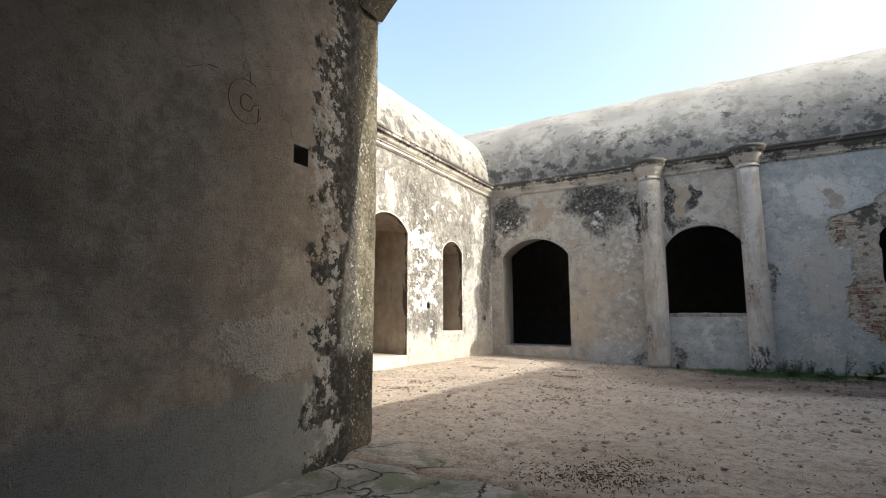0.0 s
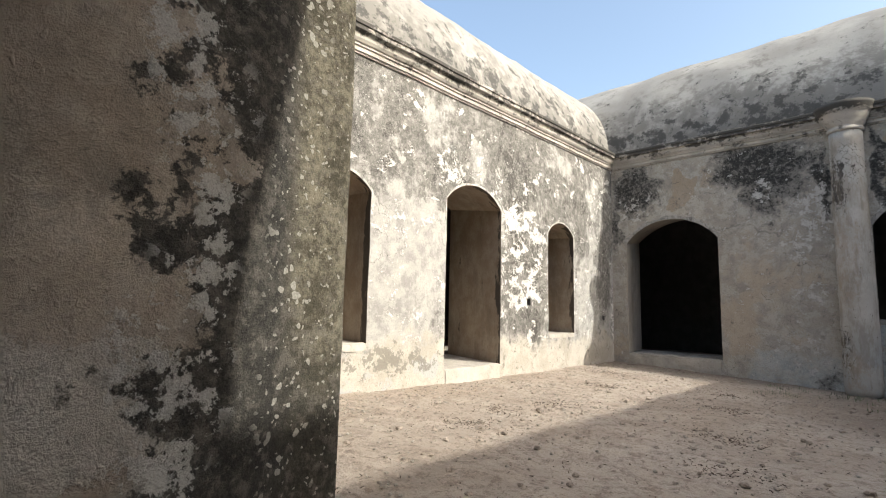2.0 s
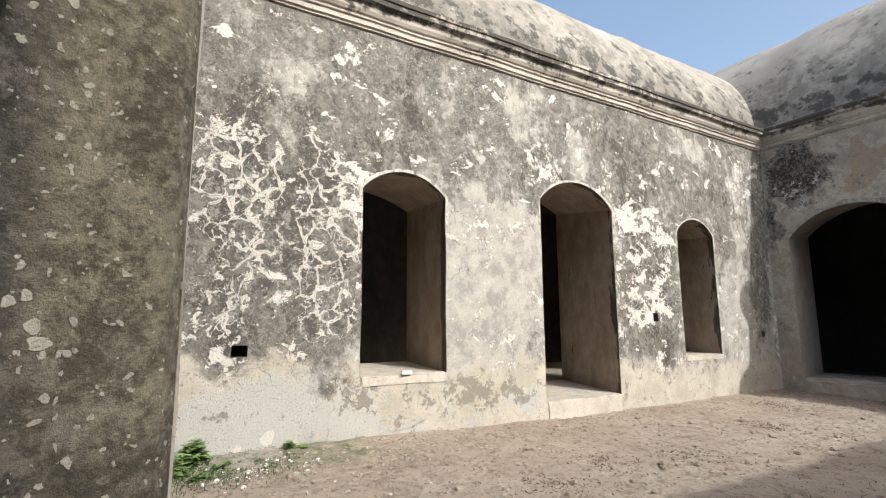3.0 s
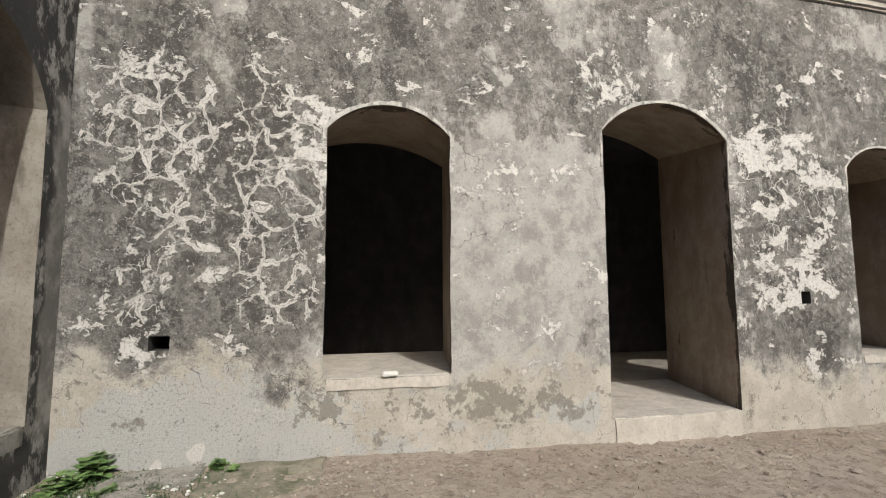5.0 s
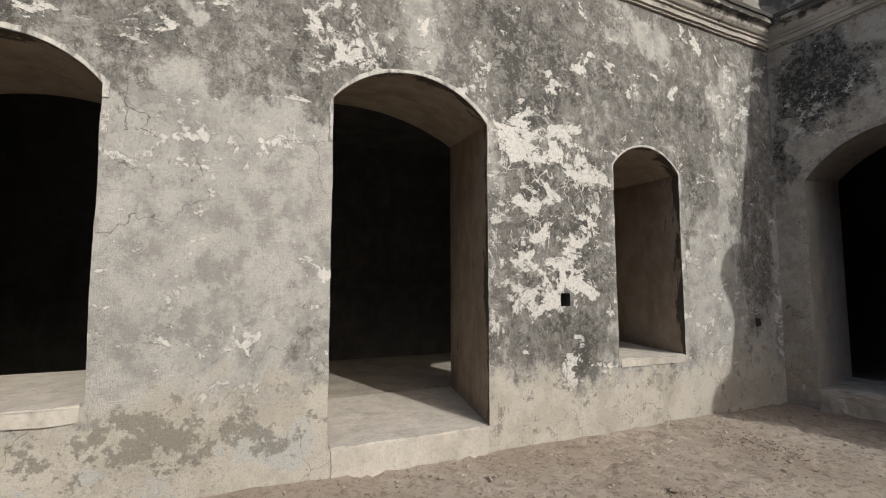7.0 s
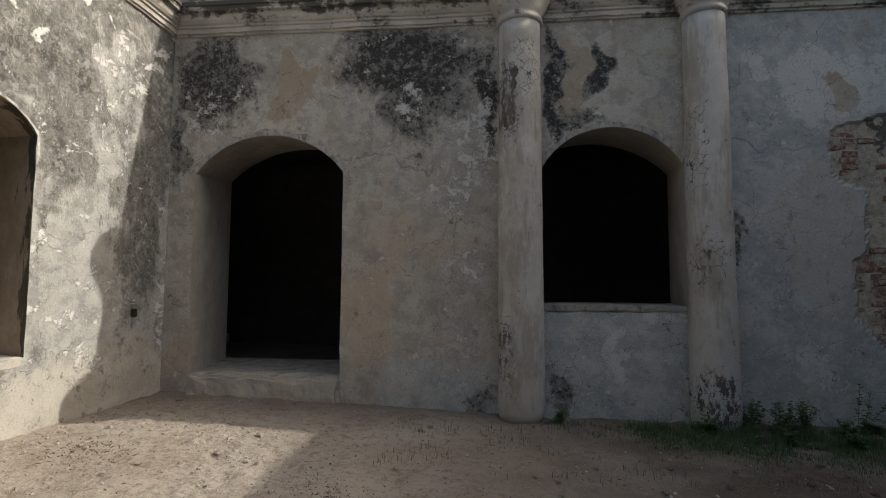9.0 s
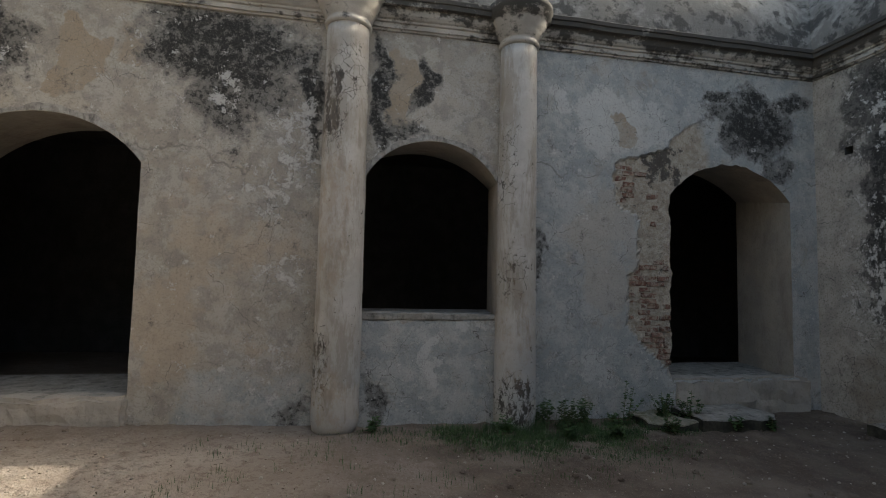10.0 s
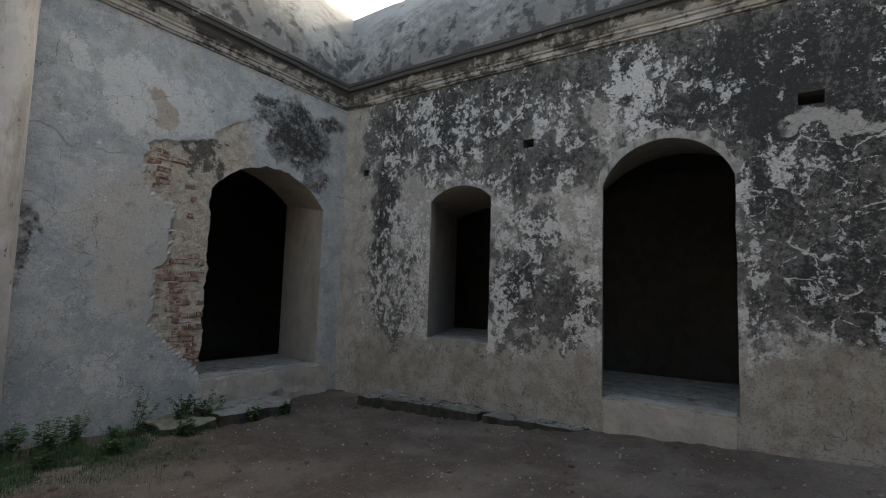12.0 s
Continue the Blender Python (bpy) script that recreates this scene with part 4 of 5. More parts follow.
def build_ground():
    xs, ys = axis_steps(-7.3, 6.0, 0.055), axis_steps(-1.0, 15.2, 0.055)
    rnd = random.Random(5)
    prints = {}
    for _ in range(1500):
        x, y, a = rnd.uniform(-7, 5.7), rnd.uniform(3.0, 14.8), rnd.uniform(0, math.pi)
        prints.setdefault((int(x // 1), int(y // 1)), []).append((x, y, math.cos(a), math.sin(a), rnd.uniform(0.01, 0.03), rnd.uniform(0.045, 0.085)))
    verts = []
    for y in ys:
        for x in xs:
            z = ground_z(max(-9, min(8, x)), max(-3, min(17, y)))
            if -7.4 < x < 6.1 and -1 < y < 15.3:
                z += 0.016 * nz(x, y, 7.0, 2.6) + 0.012 * nz(x, y, 1.0, 7.0)
                for i in (-1, 0, 1):
                    for j in (-1, 0, 1):
                        for px, py, c, s, d, r in prints.get((int(x // 1) + i, int(y // 1) + j), ()):
                            dx, dy = x - px, y - py
                            e = ((dx * c + dy * s) / (r * 1.9)) ** 2 + ((dy * c - dx * s) / r) ** 2
                            if e < 4:
                                z += d * (0.5 * math.exp(-(e - 1.8) ** 2) - math.exp(-e * 1.6))
            verts.append((x, y, z))
    nx = len(xs)
    faces = [(j * nx + i, j * nx + i + 1, (j + 1) * nx + i + 1, (j + 1) * nx + i) for j in range(len(ys) - 1) for i in range(nx - 1)]
    me = bpy.data.meshes.new("ground")
    me.from_pydata(verts, [], faces)
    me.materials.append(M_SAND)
    for p in me.polygons:
        p.use_smooth = True
    tagged(new("ground", me), "trampled pale sandy courtyard earth with footprints", "ground", "", "structure")


build_ground()

# ---- walls ----
W_WIN = opening(5.41, 6.58, 0.74, 3.02, 3.29, 4.98, 6.97, lift=0.23)
W_DOOR = opening(8.255, 9.83, 0.22, 3.215, 3.58, 7.6, 10.43, lift=0.36)
W_NICHE = opening(11.565, 12.695, 0.735, 2.995, 3.28, 11.0, 13.4, lift=0.2)
N_DOOR = opening(-6.55, -4.355, 0.20, 3.05, 3.60, -6.82, -4.1, lift=0.2)
N_WIN = opening(-1.60, 0.24, 1.20, 3.07, 3.60, -1.95, 0.55, lift=0.19)
N_GATE = opening(3.0, 5.15, 0.27, 3.05, 3.59, 2.7, 5.5, 0.05, 0.25)
E_DOOR = opening(8.285, 9.84, 0.315, 3.12, 3.67, 8.0, 10.55, lift=0.46)
E_WIN = opening(11.56, 12.705, 0.865, 3.13, 3.36, 11.2, 13.78, lift=0.12)
S_WIN = opening(-6.6, -4.85, 0.56, 2.88, 3.40, -6.7, -4.75)
S_GATE = opening(-2.93, 0.95, -0.5, 3.93, 4.75, -2.93, 0.95, 0.0)

BARE_EDGE = ((0.28, 3.0), (0.45, 2.88), (0.62, 2.7), (0.8, 2.5), (0.95, 2.34), (1.1, 2.27), (1.8, 2.27), (1.95, 2.42), (2.7, 2.45), (2.86, 2.08), (3.5, 2.04), (3.6, 2.4), (3.75, 2.9), (4.1, 3.2), (4.25, 3.6))


def bare_mask(u, z):
    """1 where the render has fallen from the north wall beside the broken arch."""
    if not (1.8 < u < 3.8 and 0.28 < z < 4.3):
        return 0.0
    for (za, xa), (zb, xb) in zip(BARE_EDGE, BARE_EDGE[1:]):
        if za <= z <= zb:
            x = xa + (xb - xa) * (z - za) / (zb - za)
            break
    else:
        return 0.0
    right = 3.75 - 0.25 * max(0.0, z - 3.4)
    x += 0.06 * nz(u * 6, z * 6, 3.0) + 0.03 * nz(u * 19, z * 19, 5.0)
    return smooth(0.0, 0.03, u - x) * smooth(0.0, 0.05, right - u)


wall_west = wall("wall_west", "y", WX, WX - 1.95, SY - 2.0, NY + 0.02, -0.5, ZTOP, [W_WIN, W_DOOR, W_NICHE],
                 [(4.01, 4.17, 1.03, 1.15), (10.737, 10.87, 1.36, 1.50), (14.15, 14.27, 1.03, 1.14)],
                 [M_WEST, M_REVEAL, M_SILL, M_RECESS_SHADE], 0.08, "sunlit courtyard wall of mould-blackened plaster with white flakes")
wall_north = wall("wall_north", "x", NY, NY + 1.5, WX, EX + 0.02, -0.8, ZTOP, [N_DOOR, N_WIN, N_GATE], [],
                  [M_NORTH, M_REVEAL_N, M_SILL_D], 0.045, "shaded grey plaster wall with black stains and bared brick", bare_mask)
wall_east = wall("wall_east", "y", EX, EX + 2.5, SY - 2.0, NY, -0.8, ZTOP, [E_DOOR, E_WIN],
                 [(14.17, 14.30, 3.74, 3.86), (10.86, 11.03, 3.82, 3.95), (7.42, 7.66, 3.83, 3.98)],
                 [M_EAST, M_REVEAL_N, M_SILL_D, M_RECESS_SHADE], 0.08, "shaded wall black with mould under white flakes")
wall_south = wall("wall_south", "x", SY, SY - 0.9, WX, EX, -0.5, ZTOP, [S_WIN, S_GATE], [],
                  [M_SOUTH, M_REVEAL_S, M_SILL_D], 0.1, "damp plaster wall with black runs over arches")

for o, w_, lg in ((W_WIN, 0.05, 0.1), (W_DOOR, 0.045, 0.4), (W_NICHE, 0.035, 0.3)):
    arch_trim(wall_west, "y", WX, 1, o, w_, M_LIME, lg)
for o, w_ in ((E_DOOR, 0.13), (E_WIN, 0.08)):
    arch_trim(wall_east, "y", EX, -1, o, w_, M_LIME_N)
for o, w_ in ((N_DOOR, 0.10), (N_WIN, 0.09)):
    arch_trim(wall_north, "x", NY, -1, o, w_, M_LIME_N)


part("infill_panel", block((-1.63, NY - 0.028, -0.35), (0.25, NY + 0.1, 1.135), 0.1, 0.012, 0.015, 15.0), M_NORTH, wall_north, "blue-grey plastered infill below the arched window")


def build_passage():
    """West side of the gate passage, with its worn open edge and a putlog hole; then the passage vault."""
    bm = bmesh.new()
    ys = [-4.0 + 0.25 * k for k in range(17)]
    ys += [0.06 * k for k in range(1, 54)] + [3.24, 3.28, 3.31, 3.335, 3.345]
    hole = (2.255, 2.40, 2.27, 2.41)
    ys = sorted({round(y, 4) for y in ys if min(abs(y - hole[0]), abs(y - hole[1])) > 0.02} | {hole[0], hole[1]})
    zs = sorted({-0.3 + 0.06 * k for k in range(72) if min(abs(-0.3 + 0.06 * k - hole[2]), abs(-0.3 + 0.06 * k - hole[3])) > 0.02} | {hole[2], hole[3]})

    def px(y, z):
        x = -2.775 - 0.055 * smooth(2.88, 3.1, y) - 0.02 * smooth(3.2, 3.335, y) ** 2 - 0.08 * smooth(3.32, 3.35, y)
        return x + 0.012 * nz(y * 1.2, z * 1.2, 4.0) + 0.006 * nz(y * 6, z * 6, 2.0) + 0.005 * smooth(3.15, 3.33, y) * nz(y * 9, z * 9, 8.0)

    rows = [[bm.verts.new((px(y, z), y, z)) for y in ys] for z in zs]
    for r in range(len(zs) - 1):
        for c in range(len(ys) - 1):
            if hole[0] < (ys[c] + ys[c + 1]) / 2 < hole[1] and hole[2] < (zs[r] + zs[r + 1]) / 2 < hole[3]:
                continue
            bm.faces.new((rows[r][c], rows[r][c + 1], rows[r + 1][c + 1], rows[r + 1][c]))
    cs = [(hole[0], hole[2]), (hole[1], hole[2]), (hole[1], hole[3]), (hole[0], hole[3])]
    for k in range(4):
        (ya, za), (yb, zb) = cs[k], cs[(k + 1) % 4]
        quad(bm, [(px(ya, za), ya, za), (px(yb, zb), yb, zb), (-3.14, yb, zb), (-3.14, ya, za)], 1)
    quad(bm, [(-3.14, y, z) for y, z in cs], 1)
    zt = zs[-1]
    for z in (zs[0], zt):
        quad(bm, [(-3.15, -4.0, z), (-2.8, -4.0, z), (-2.85, 3.34, z), (-3.15, 3.34, z)])
    quad(bm, [(-3.15, -4.0, zs[0]), (-3.15, 3.34, zs[0]), (-3.15, 3.34, zt), (-3.15, -4.0, zt)])
    bmesh.ops.remove_doubles(bm, verts=bm.verts[:], dist=0.0004)
    bmesh.ops.recalc_face_normals(bm, faces=bm.faces[:])
    ob = link("wall_passage", bm, [M_PIER, M_RECESS_SHADE], None, "bare brown plaster side of gate passage, black lichen at its edge", True, "wall", "structure")
    bm = bmesh.new()
    box(bm, (0.95, -4.0, -0.3), (1.4, 2.45, 3.93))
    box(bm, (-3.2, -4.4, -0.3), (1.4, -4.0, 5.0))
    link("wall_passage_far", bm, [M_REVEAL_N], None, "plain plaster side and end of gate passage", False, "wall", "structure")
    bm = bmesh.new()
    n, prev = 32, None
    for k in range(n + 1):
        u = -2.8 + 3.75 * k / n
        z = arch_z(S_GATE, u, -2.8, 0.95)
        cur = [bm.verts.new((u, -4.0, z)), bm.verts.new((u, 3.3, z)), bm.verts.new((u, 3.3, z + 0.2)), bm.verts.new((u, -4.0, z + 0.2))]
        if prev:
            for j in range(4):
                bm.faces.new((prev[j], cur[j], cur[(j + 1) % 4], prev[(j + 1) % 4]))
        prev = cur
    bmesh.ops.recalc_face_normals(bm, faces=bm.faces[:])
    link("ceiling_passage", bm, [M_PIER], None, "dark plastered vault over gate passage", True, "ceiling", "structure")
    return ob


wall_passage = build_passage()

# ---- rooms behind the walls ----
ROUT = 5.9


def ring_box(name, d0, d1, z0, z1, mat, label, category):
    bm = bmesh.new()
    box(bm, (WX - d1, SY - d1, z0), (WX - d0, NY + d1, z1))
    box(bm, (EX + d0, SY - d1, z0), (EX + d1, NY + d1, z1))
    box(bm, (WX - d0, NY + d0, z0), (EX + d0, NY + d1, z1))
    box(bm, (WX - d0, SY - d1, z0), (EX + d0, SY - d0, z1))
    return link(name, bm, [mat], None, label, False, category, "structure")


ring_box("wall_outer", ROUT - 0.5, ROUT, -0.5, 5.3, M_RECESS_SHADE, "outer walls of the vaulted rooms, coloured dark for shade", "wall")
bm = bmesh.new()
box(bm, (WX - 5.4, SY - 5.4, -0.3), (WX - 1.95, NY + 5.4, 0.2))
box(bm, (EX + 2.5, SY - 5.4, -0.9), (EX + 5.4, NY + 5.4, -0.3))
box(bm, (WX - 1.95, NY + 1.5, -0.9), (EX + 2.5, NY + 5.4, -0.35))
link("floor", bm, [plain_plaster("dusty room floor", (0.30, 0.27, 0.235), (0.38, 0.345, 0.30))], None, "dusty plastered floor of the dark rooms", False, "floor", "structure")
# flat slabs added out of view to keep daylight out of the rooms
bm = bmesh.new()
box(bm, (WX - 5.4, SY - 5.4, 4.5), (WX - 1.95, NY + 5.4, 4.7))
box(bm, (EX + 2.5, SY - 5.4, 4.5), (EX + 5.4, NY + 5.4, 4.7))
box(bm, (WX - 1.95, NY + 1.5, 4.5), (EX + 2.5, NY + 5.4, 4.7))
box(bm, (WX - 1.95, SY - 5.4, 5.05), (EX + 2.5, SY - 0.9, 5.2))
link("ceiling", bm, [M_RECESS_SHADE], None, "unseen flat ceiling added to keep the rooms dark", False, "ceiling", "structure")


# ---- swept mouldings and vaults round the court ----
def corner(k, d):
    return [Vector((WX - d, SY - d, 0)), Vector((WX - d, NY + d, 0)), Vector((EX + d, NY + d, 0)), Vector((EX + d, SY - d, 0))][k]


def sweep(name, side, prof, step, wob, mat, label, category, shade=True, past=False):
    a, b = side, (side + 1) % 4
    bm = bmesh.new()
    n = int((corner(b, 0) - corner(a, 0)).length / step)
    rows = []
    for k in range(n + 1):
        row = []
        for d, z in prof:
            p = (Vector((WX - 2.5, NY + d, 0)) if past else corner(a, d)).lerp(corner(b, d), k / n)
            e = 1.0 if 0 < k < n else 0.0
            w = e * wob * (nz(p.x, p.y, z, 1.1) + 0.5 * nz(p.x, p.y, z, 4.0))
            nrm = (Vector((1, 0, 0)), Vector((0, -1, 0)), Vector((-1, 0, 0)), Vector((0, 1, 0)))[side]
            row.append(bm.verts.new(p + nrm * w * 0.7 + Vector((0, 0, z + w * 0.7))))
        rows.append(row)
    for r, s in zip(rows, rows[1:]):
        for j in range(len(prof) - 1):
            bm.faces.new((r[j], r[j + 1], s[j + 1], s[j]))
    bmesh.ops.recalc_face_normals(bm, faces=bm.faces[:])
    return link(name, bm, [mat], None, label, shade, category, "structure")


CORNICE = [(0.03, 5.09), (-0.03, 5.10), (-0.035, 5.125), (-0.06, 5.13), (-0.065, 5.19), (-0.09, 5.20), (-0.095, 5.225), (-0.12, 5.24), (-0.15, 5.28), (-0.165, 5.34),
           (-0.175, 5.36), (-0.23, 5.37), (-0.235, 5.43), (-0.255, 5.44), (-0.26, 5.49), (-0.245, 5.505), (0.15, 5.52)]
VR = 3.0
VAULT = [(0.06 + VR - VR * math.cos(math.pi * k / 44), 5.32 + 1.10 * VR * math.sin(math.pi * k / 44)) for k in range(45)]
for k, nm in enumerate(("west", "north", "east", "south")):
    sweep("trim_cornice_" + nm, k, CORNICE, 0.12, 0.012, M_CORNICE, "moulded plaster cornice stained black", "cornice", False)
    vault = [(d, 5.32 + (z - 5.32) * (0.88 if nm == "west" else 1.0)) for d, z in VAULT]
    sweep("roof_" + nm, k, vault, 0.25, 0.05, M_ROOF, "lime-washed barrel vault roof streaked with black algae", "roof", True, nm == "north")


# ---- engaged columns ----
def lathe(prof, cx, cy, n=40, wob=0.006):
    bm = bmesh.new()
    rings = []
    for r, z in prof:
        ring = []
        for k in range(n):
            a = 2 * math.pi * k / n
            rr = r + wob * nz(math.cos(a) * 1.5 + cx, math.sin(a) * 1.5, z * 1.6, 1.5)
            ring.append(bm.verts.new((cx + rr * math.cos(a), cy + rr * math.sin(a), z)))
        rings.append(ring)
    for p, q in zip(rings, rings[1:]):
        for k in range(n):
            bm.faces.new((p[k], p[(k + 1) % n], q[(k + 1) % n], q[k]))
    bm.faces.new(rings[-1])
    bm.faces.new(list(reversed(rings[0])))
    return bm


def column(cx, r0, r1, zb, label):
    root = new("engaged_column")
    root.location = (cx, NY - 0.12, zb)
    inv = Matrix.Translation((-cx, -(NY - 0.12), -zb))
    shaft = [(r0 * 0.9, zb - 0.1), (r0 * 1.0, zb + 0.03), (r0 * 1.02, zb + 0.12), (r0, zb + 0.3)]
    shaft += [(r0 + (r1 - r0) * k / 24, zb + 0.3 + (4.98 - zb - 0.3) * k / 24) for k in range(1, 25)]
    cap = [(r1, 4.97), (r1 + 0.03, 4.99), (r1 + 0.035, 5.03), (r1 + 0.01, 5.05), (r1 + 0.015, 5.09), (r1 + 0.05, 5.12), (r1 + 0.055, 5.16), (r1 + 0.085, 5.20),
           (r1 + 0.13, 5.28), (r1 + 0.15, 5.34), (r1 + 0.20, 5.37), (r1 + 0.205, 5.44), (r1 + 0.225, 5.46), (r1 + 0.22, 5.53), (r1 + 0.1, 5.555)]
    for nm, prof, mt in (("shaft", shaft, M_COLUMN), ("capital", cap, M_CORNICE)):
        ob = part(nm, lathe(prof, cx, NY - 0.12), mt, root, "moulded capital, weathered" if nm == "capital" else "", True)
        ob.matrix_parent_inverse = inv
    return tagged(root, label, "column", "columns of the shaded wall")


column(-1.90, 0.30, 0.275, -0.16, "round plastered column with chipped black-cracked shaft against wall")
column(0.49, 0.285, 0.255, -0.20, "round plastered column, crazed black at its foot")


# ---- sills, thresholds, steps ----
def slab_thing(name, bm, mat, label, category):
    return link(name, bm, mat, None, label, False, category)


def ragged_slab(outline, z0, z1, seed=0.0, rough=0.01, side=0):
    """A thin slab with a broken outline (corner points in plan), its top slightly uneven."""
    pts = []
    for (xa, ya), (xb, yb) in zip(outline, outline[1:] + outline[:1]):
        n = max(1, int(math.hypot(xb - xa, yb - ya) / 0.07))
        for k in range(n):
            x, y = xa + (xb - xa) * k / n, ya + (yb - ya) * k / n
            pts.append((x + 0.035 * nz(x * 5 + seed, y * 5, 1.0), y + 0.035 * nz(x * 5, y * 5 + seed, 8.0)))
    bm = bmesh.new()
    cx, cy = sum(p[0] for p in pts) / len(pts), sum(p[1] for p in pts) / len(pts)
    rings = []
    for f, z in ((1.0, z0), (1.0, z1 - 0.015), (0.985, z1), (0.75, z1 + 0.004), (0.4, z1 + 0.006)):
        rings.append([bm.verts.new((cx + (x - cx) * f, cy + (y - cy) * f, z + (rough * nz(x * 4 + f, y * 4, seed) if z > z0 else 0))) for x, y in pts])
    n = len(pts)
    for a, b in zip(rings, rings[1:]):
        for k in range(n):
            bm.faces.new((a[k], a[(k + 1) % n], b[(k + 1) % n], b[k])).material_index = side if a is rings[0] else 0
    bm.faces.new(rings[-1])
    bm.faces.new(list(reversed(rings[0])))
    bmesh.ops.recalc_face_normals(bm, faces=bm.faces[:])
    return bm


slab_thing("threshold", block((WX - 0.25, 8.27, -0.25), (WX + 0.022, 9.815, 0.230), 0.1, 0.016, 0.018, 1.0), M_SILL, "worn pale cement threshold with broken front edge", "threshold")
slab_thing("window_sill", block((WX - 0.2, 5.42, 0.62), (WX + 0.010, 6.57, 0.750), 0.1, 0.016, 0.018, 2.0), M_SILL, "chipped pale cement sill of the tall window", "window sill")
slab_thing("window_sill", block((WX - 0.2, 11.575, 0.64), (WX + 0.010, 12.685, 0.745), 0.1, 0.012, 0.015, 3.0), M_SILL, "pale cement sill of the narrow window", "window sill")
slab_thing("threshold", block((-6.52, NY - 0.10, -0.25), (-4.34, NY + 0.25, 0.208), 0.08, 0.035, 0.04, 4.0), M_REVEAL_N, "low worn plaster threshold with crumbling front edge", "threshold")
slab_thing("window_sill", block((-1.62, NY - 0.035, 1.13), (0.24, NY + 0.3, 1.222), 0.08, 0.024, 0.02, 5.0), M_SILL_D, "crumbling dark sill of the arched window", "window sill")
slab_thing("threshold", block((3.0, NY - 0.05, -0.4), (5.45, NY + 0.3, 0.285), 0.08, 0.04, 0.05, 6.0), M_REVEAL_N, "stained plaster threshold below the broken arch", "threshold")
slab_thing("threshold", block((EX - 0.03, 8.29, -0.3), (EX + 0.3, 9.83, 0.325), 0.09, 0.022, 0.03, 7.0), M_REVEAL_N, "cracked grey threshold of the dark doorway", "threshold")
slab_thing("window_sill", block((EX - 0.02, 11.57, 0.78), (EX + 0.25, 12.695, 0.877), 0.1, 0.014, 0.015, 8.0), M_SILL_D, "grey cement sill of the narrow window", "window sill")
slab_thing("window_sill", block((-6.59, SY - 0.3, 0.42), (-4.86, SY + 0.012, 0.572), 0.1, 0.016, 0.02, 9.0), M_SILL_D, "dark weathered sill of the low arch", "window sill")

slab_thing("stone_step", ragged_slab([(2.9, 14.02), (3.4, 13.93), (3.95, 13.95), (4.12, 14.15), (4.1, NY - 0.06), (2.9, NY - 0.06)], -0.4, -0.09, 11.0, 0.03, 1), [M_SILL_D, M_SLAB_SIDE], "long worn stone step below the broken arch", "step")
slab_thing("stone_step", ragged_slab([(2.2, 14.2), (2.5, 14.05), (2.86, 14.06), (2.88, NY - 0.05), (2.25, NY - 0.05)], -0.4, -0.15, 12.0, 0.04, 1), [M_MOSS, M_SLAB_SIDE], "broken mossy stone at end of the step", "step")
slab_thing("plinth_slab", ragged_slab([(5.02, 13.6), (5.12, 12.9), (5.2, 12.3), (5.26, 11.5), (EX - 0.01, 11.45), (EX - 0.01, 13.65)], -0.4, -0.085, 3.0, 0.03, 1), [M_CEMENT, M_SLAB_SIDE], "broken cement plinth slab along foot of the wall", "plinth")
slab_thing("plinth_slab", ragged_slab([(5.3, 11.42), (5.34, 10.8), (5.45, 10.15), (EX - 0.01, 10.0), (EX - 0.01, 11.38)], -0.4, -0.10, 4.0, 0.03, 1), [M_CEMENT, M_SLAB_SIDE], "broken cement plinth slab along foot of the wall", "plinth")
slab_thing("paving_slab", ragged_slab([(-2.76, -3.9), (-2.76, 3.0), (-2.3, 2.95), (-2.0, 2.82), (-1.65, 2.97), (-1.25, 2.86), (-0.6, 2.95), (0.1, 2.8), (0.94, 2.9), (0.94, -3.9)], -0.2, 0.085, 5.0, 0.016), M_CEMENT, "cracked mossy cement floor of the gate passage", "paving")
slab_thing("paving_slab", ragged_slab([(-2.8, 3.02), (-2.35, 3.0), (-2.1, 2.9), (-1.9, 3.05), (-2.15, 3.25), (-2.6, 3.42), (-2.85, 3.4)], -0.1, 0.105, 7.0), M_CEMENT, "broken cement paving piece beside the passage edge", "paving")
slab_thing("flat_stone", ragged_slab([(-6.9, 4.55), (-6.3, 4.5), (-6.0, 4.95), (-6.3, 5.4), (-6.88, 5.45)], -0.05, 0.095, 9.0, 0.03), M_MOSS, "flat mossy stone at foot of sunlit wall", "stone")
slab_thing("flat_stone", ragged_slab([(-6.88, 3.9), (-6.45, 3.8), (-6.2, 4.2), (-6.5, 4.5), (-6.88, 4.5)], -0.05, 0.105, 10.0, 0.03), M_SILL_D, "low broken cement lump at foot of wall", "stone")
slab_thing("stone_chip", block((WX - 0.02, 5.93, 0.745), (WX + 0.05, 6.07, 0.79), 0.03, 0.012, 0.01, 13.0), M_WHITE, "small white stone chip lying on the sill", "stone")


# ---- loose stones and litter on the ground ----
def scatter(name, count, place, make, mat, label, category, seed):
    rnd = random.Random(seed)
    bm = bmesh.new()
    for _ in range(count):
        x, y = place(rnd)
        make(bm, rnd, x, y, ground_z(x, y) + 0.004)
    return link(name, bm, [mat], None, label, False, category, "stuff")


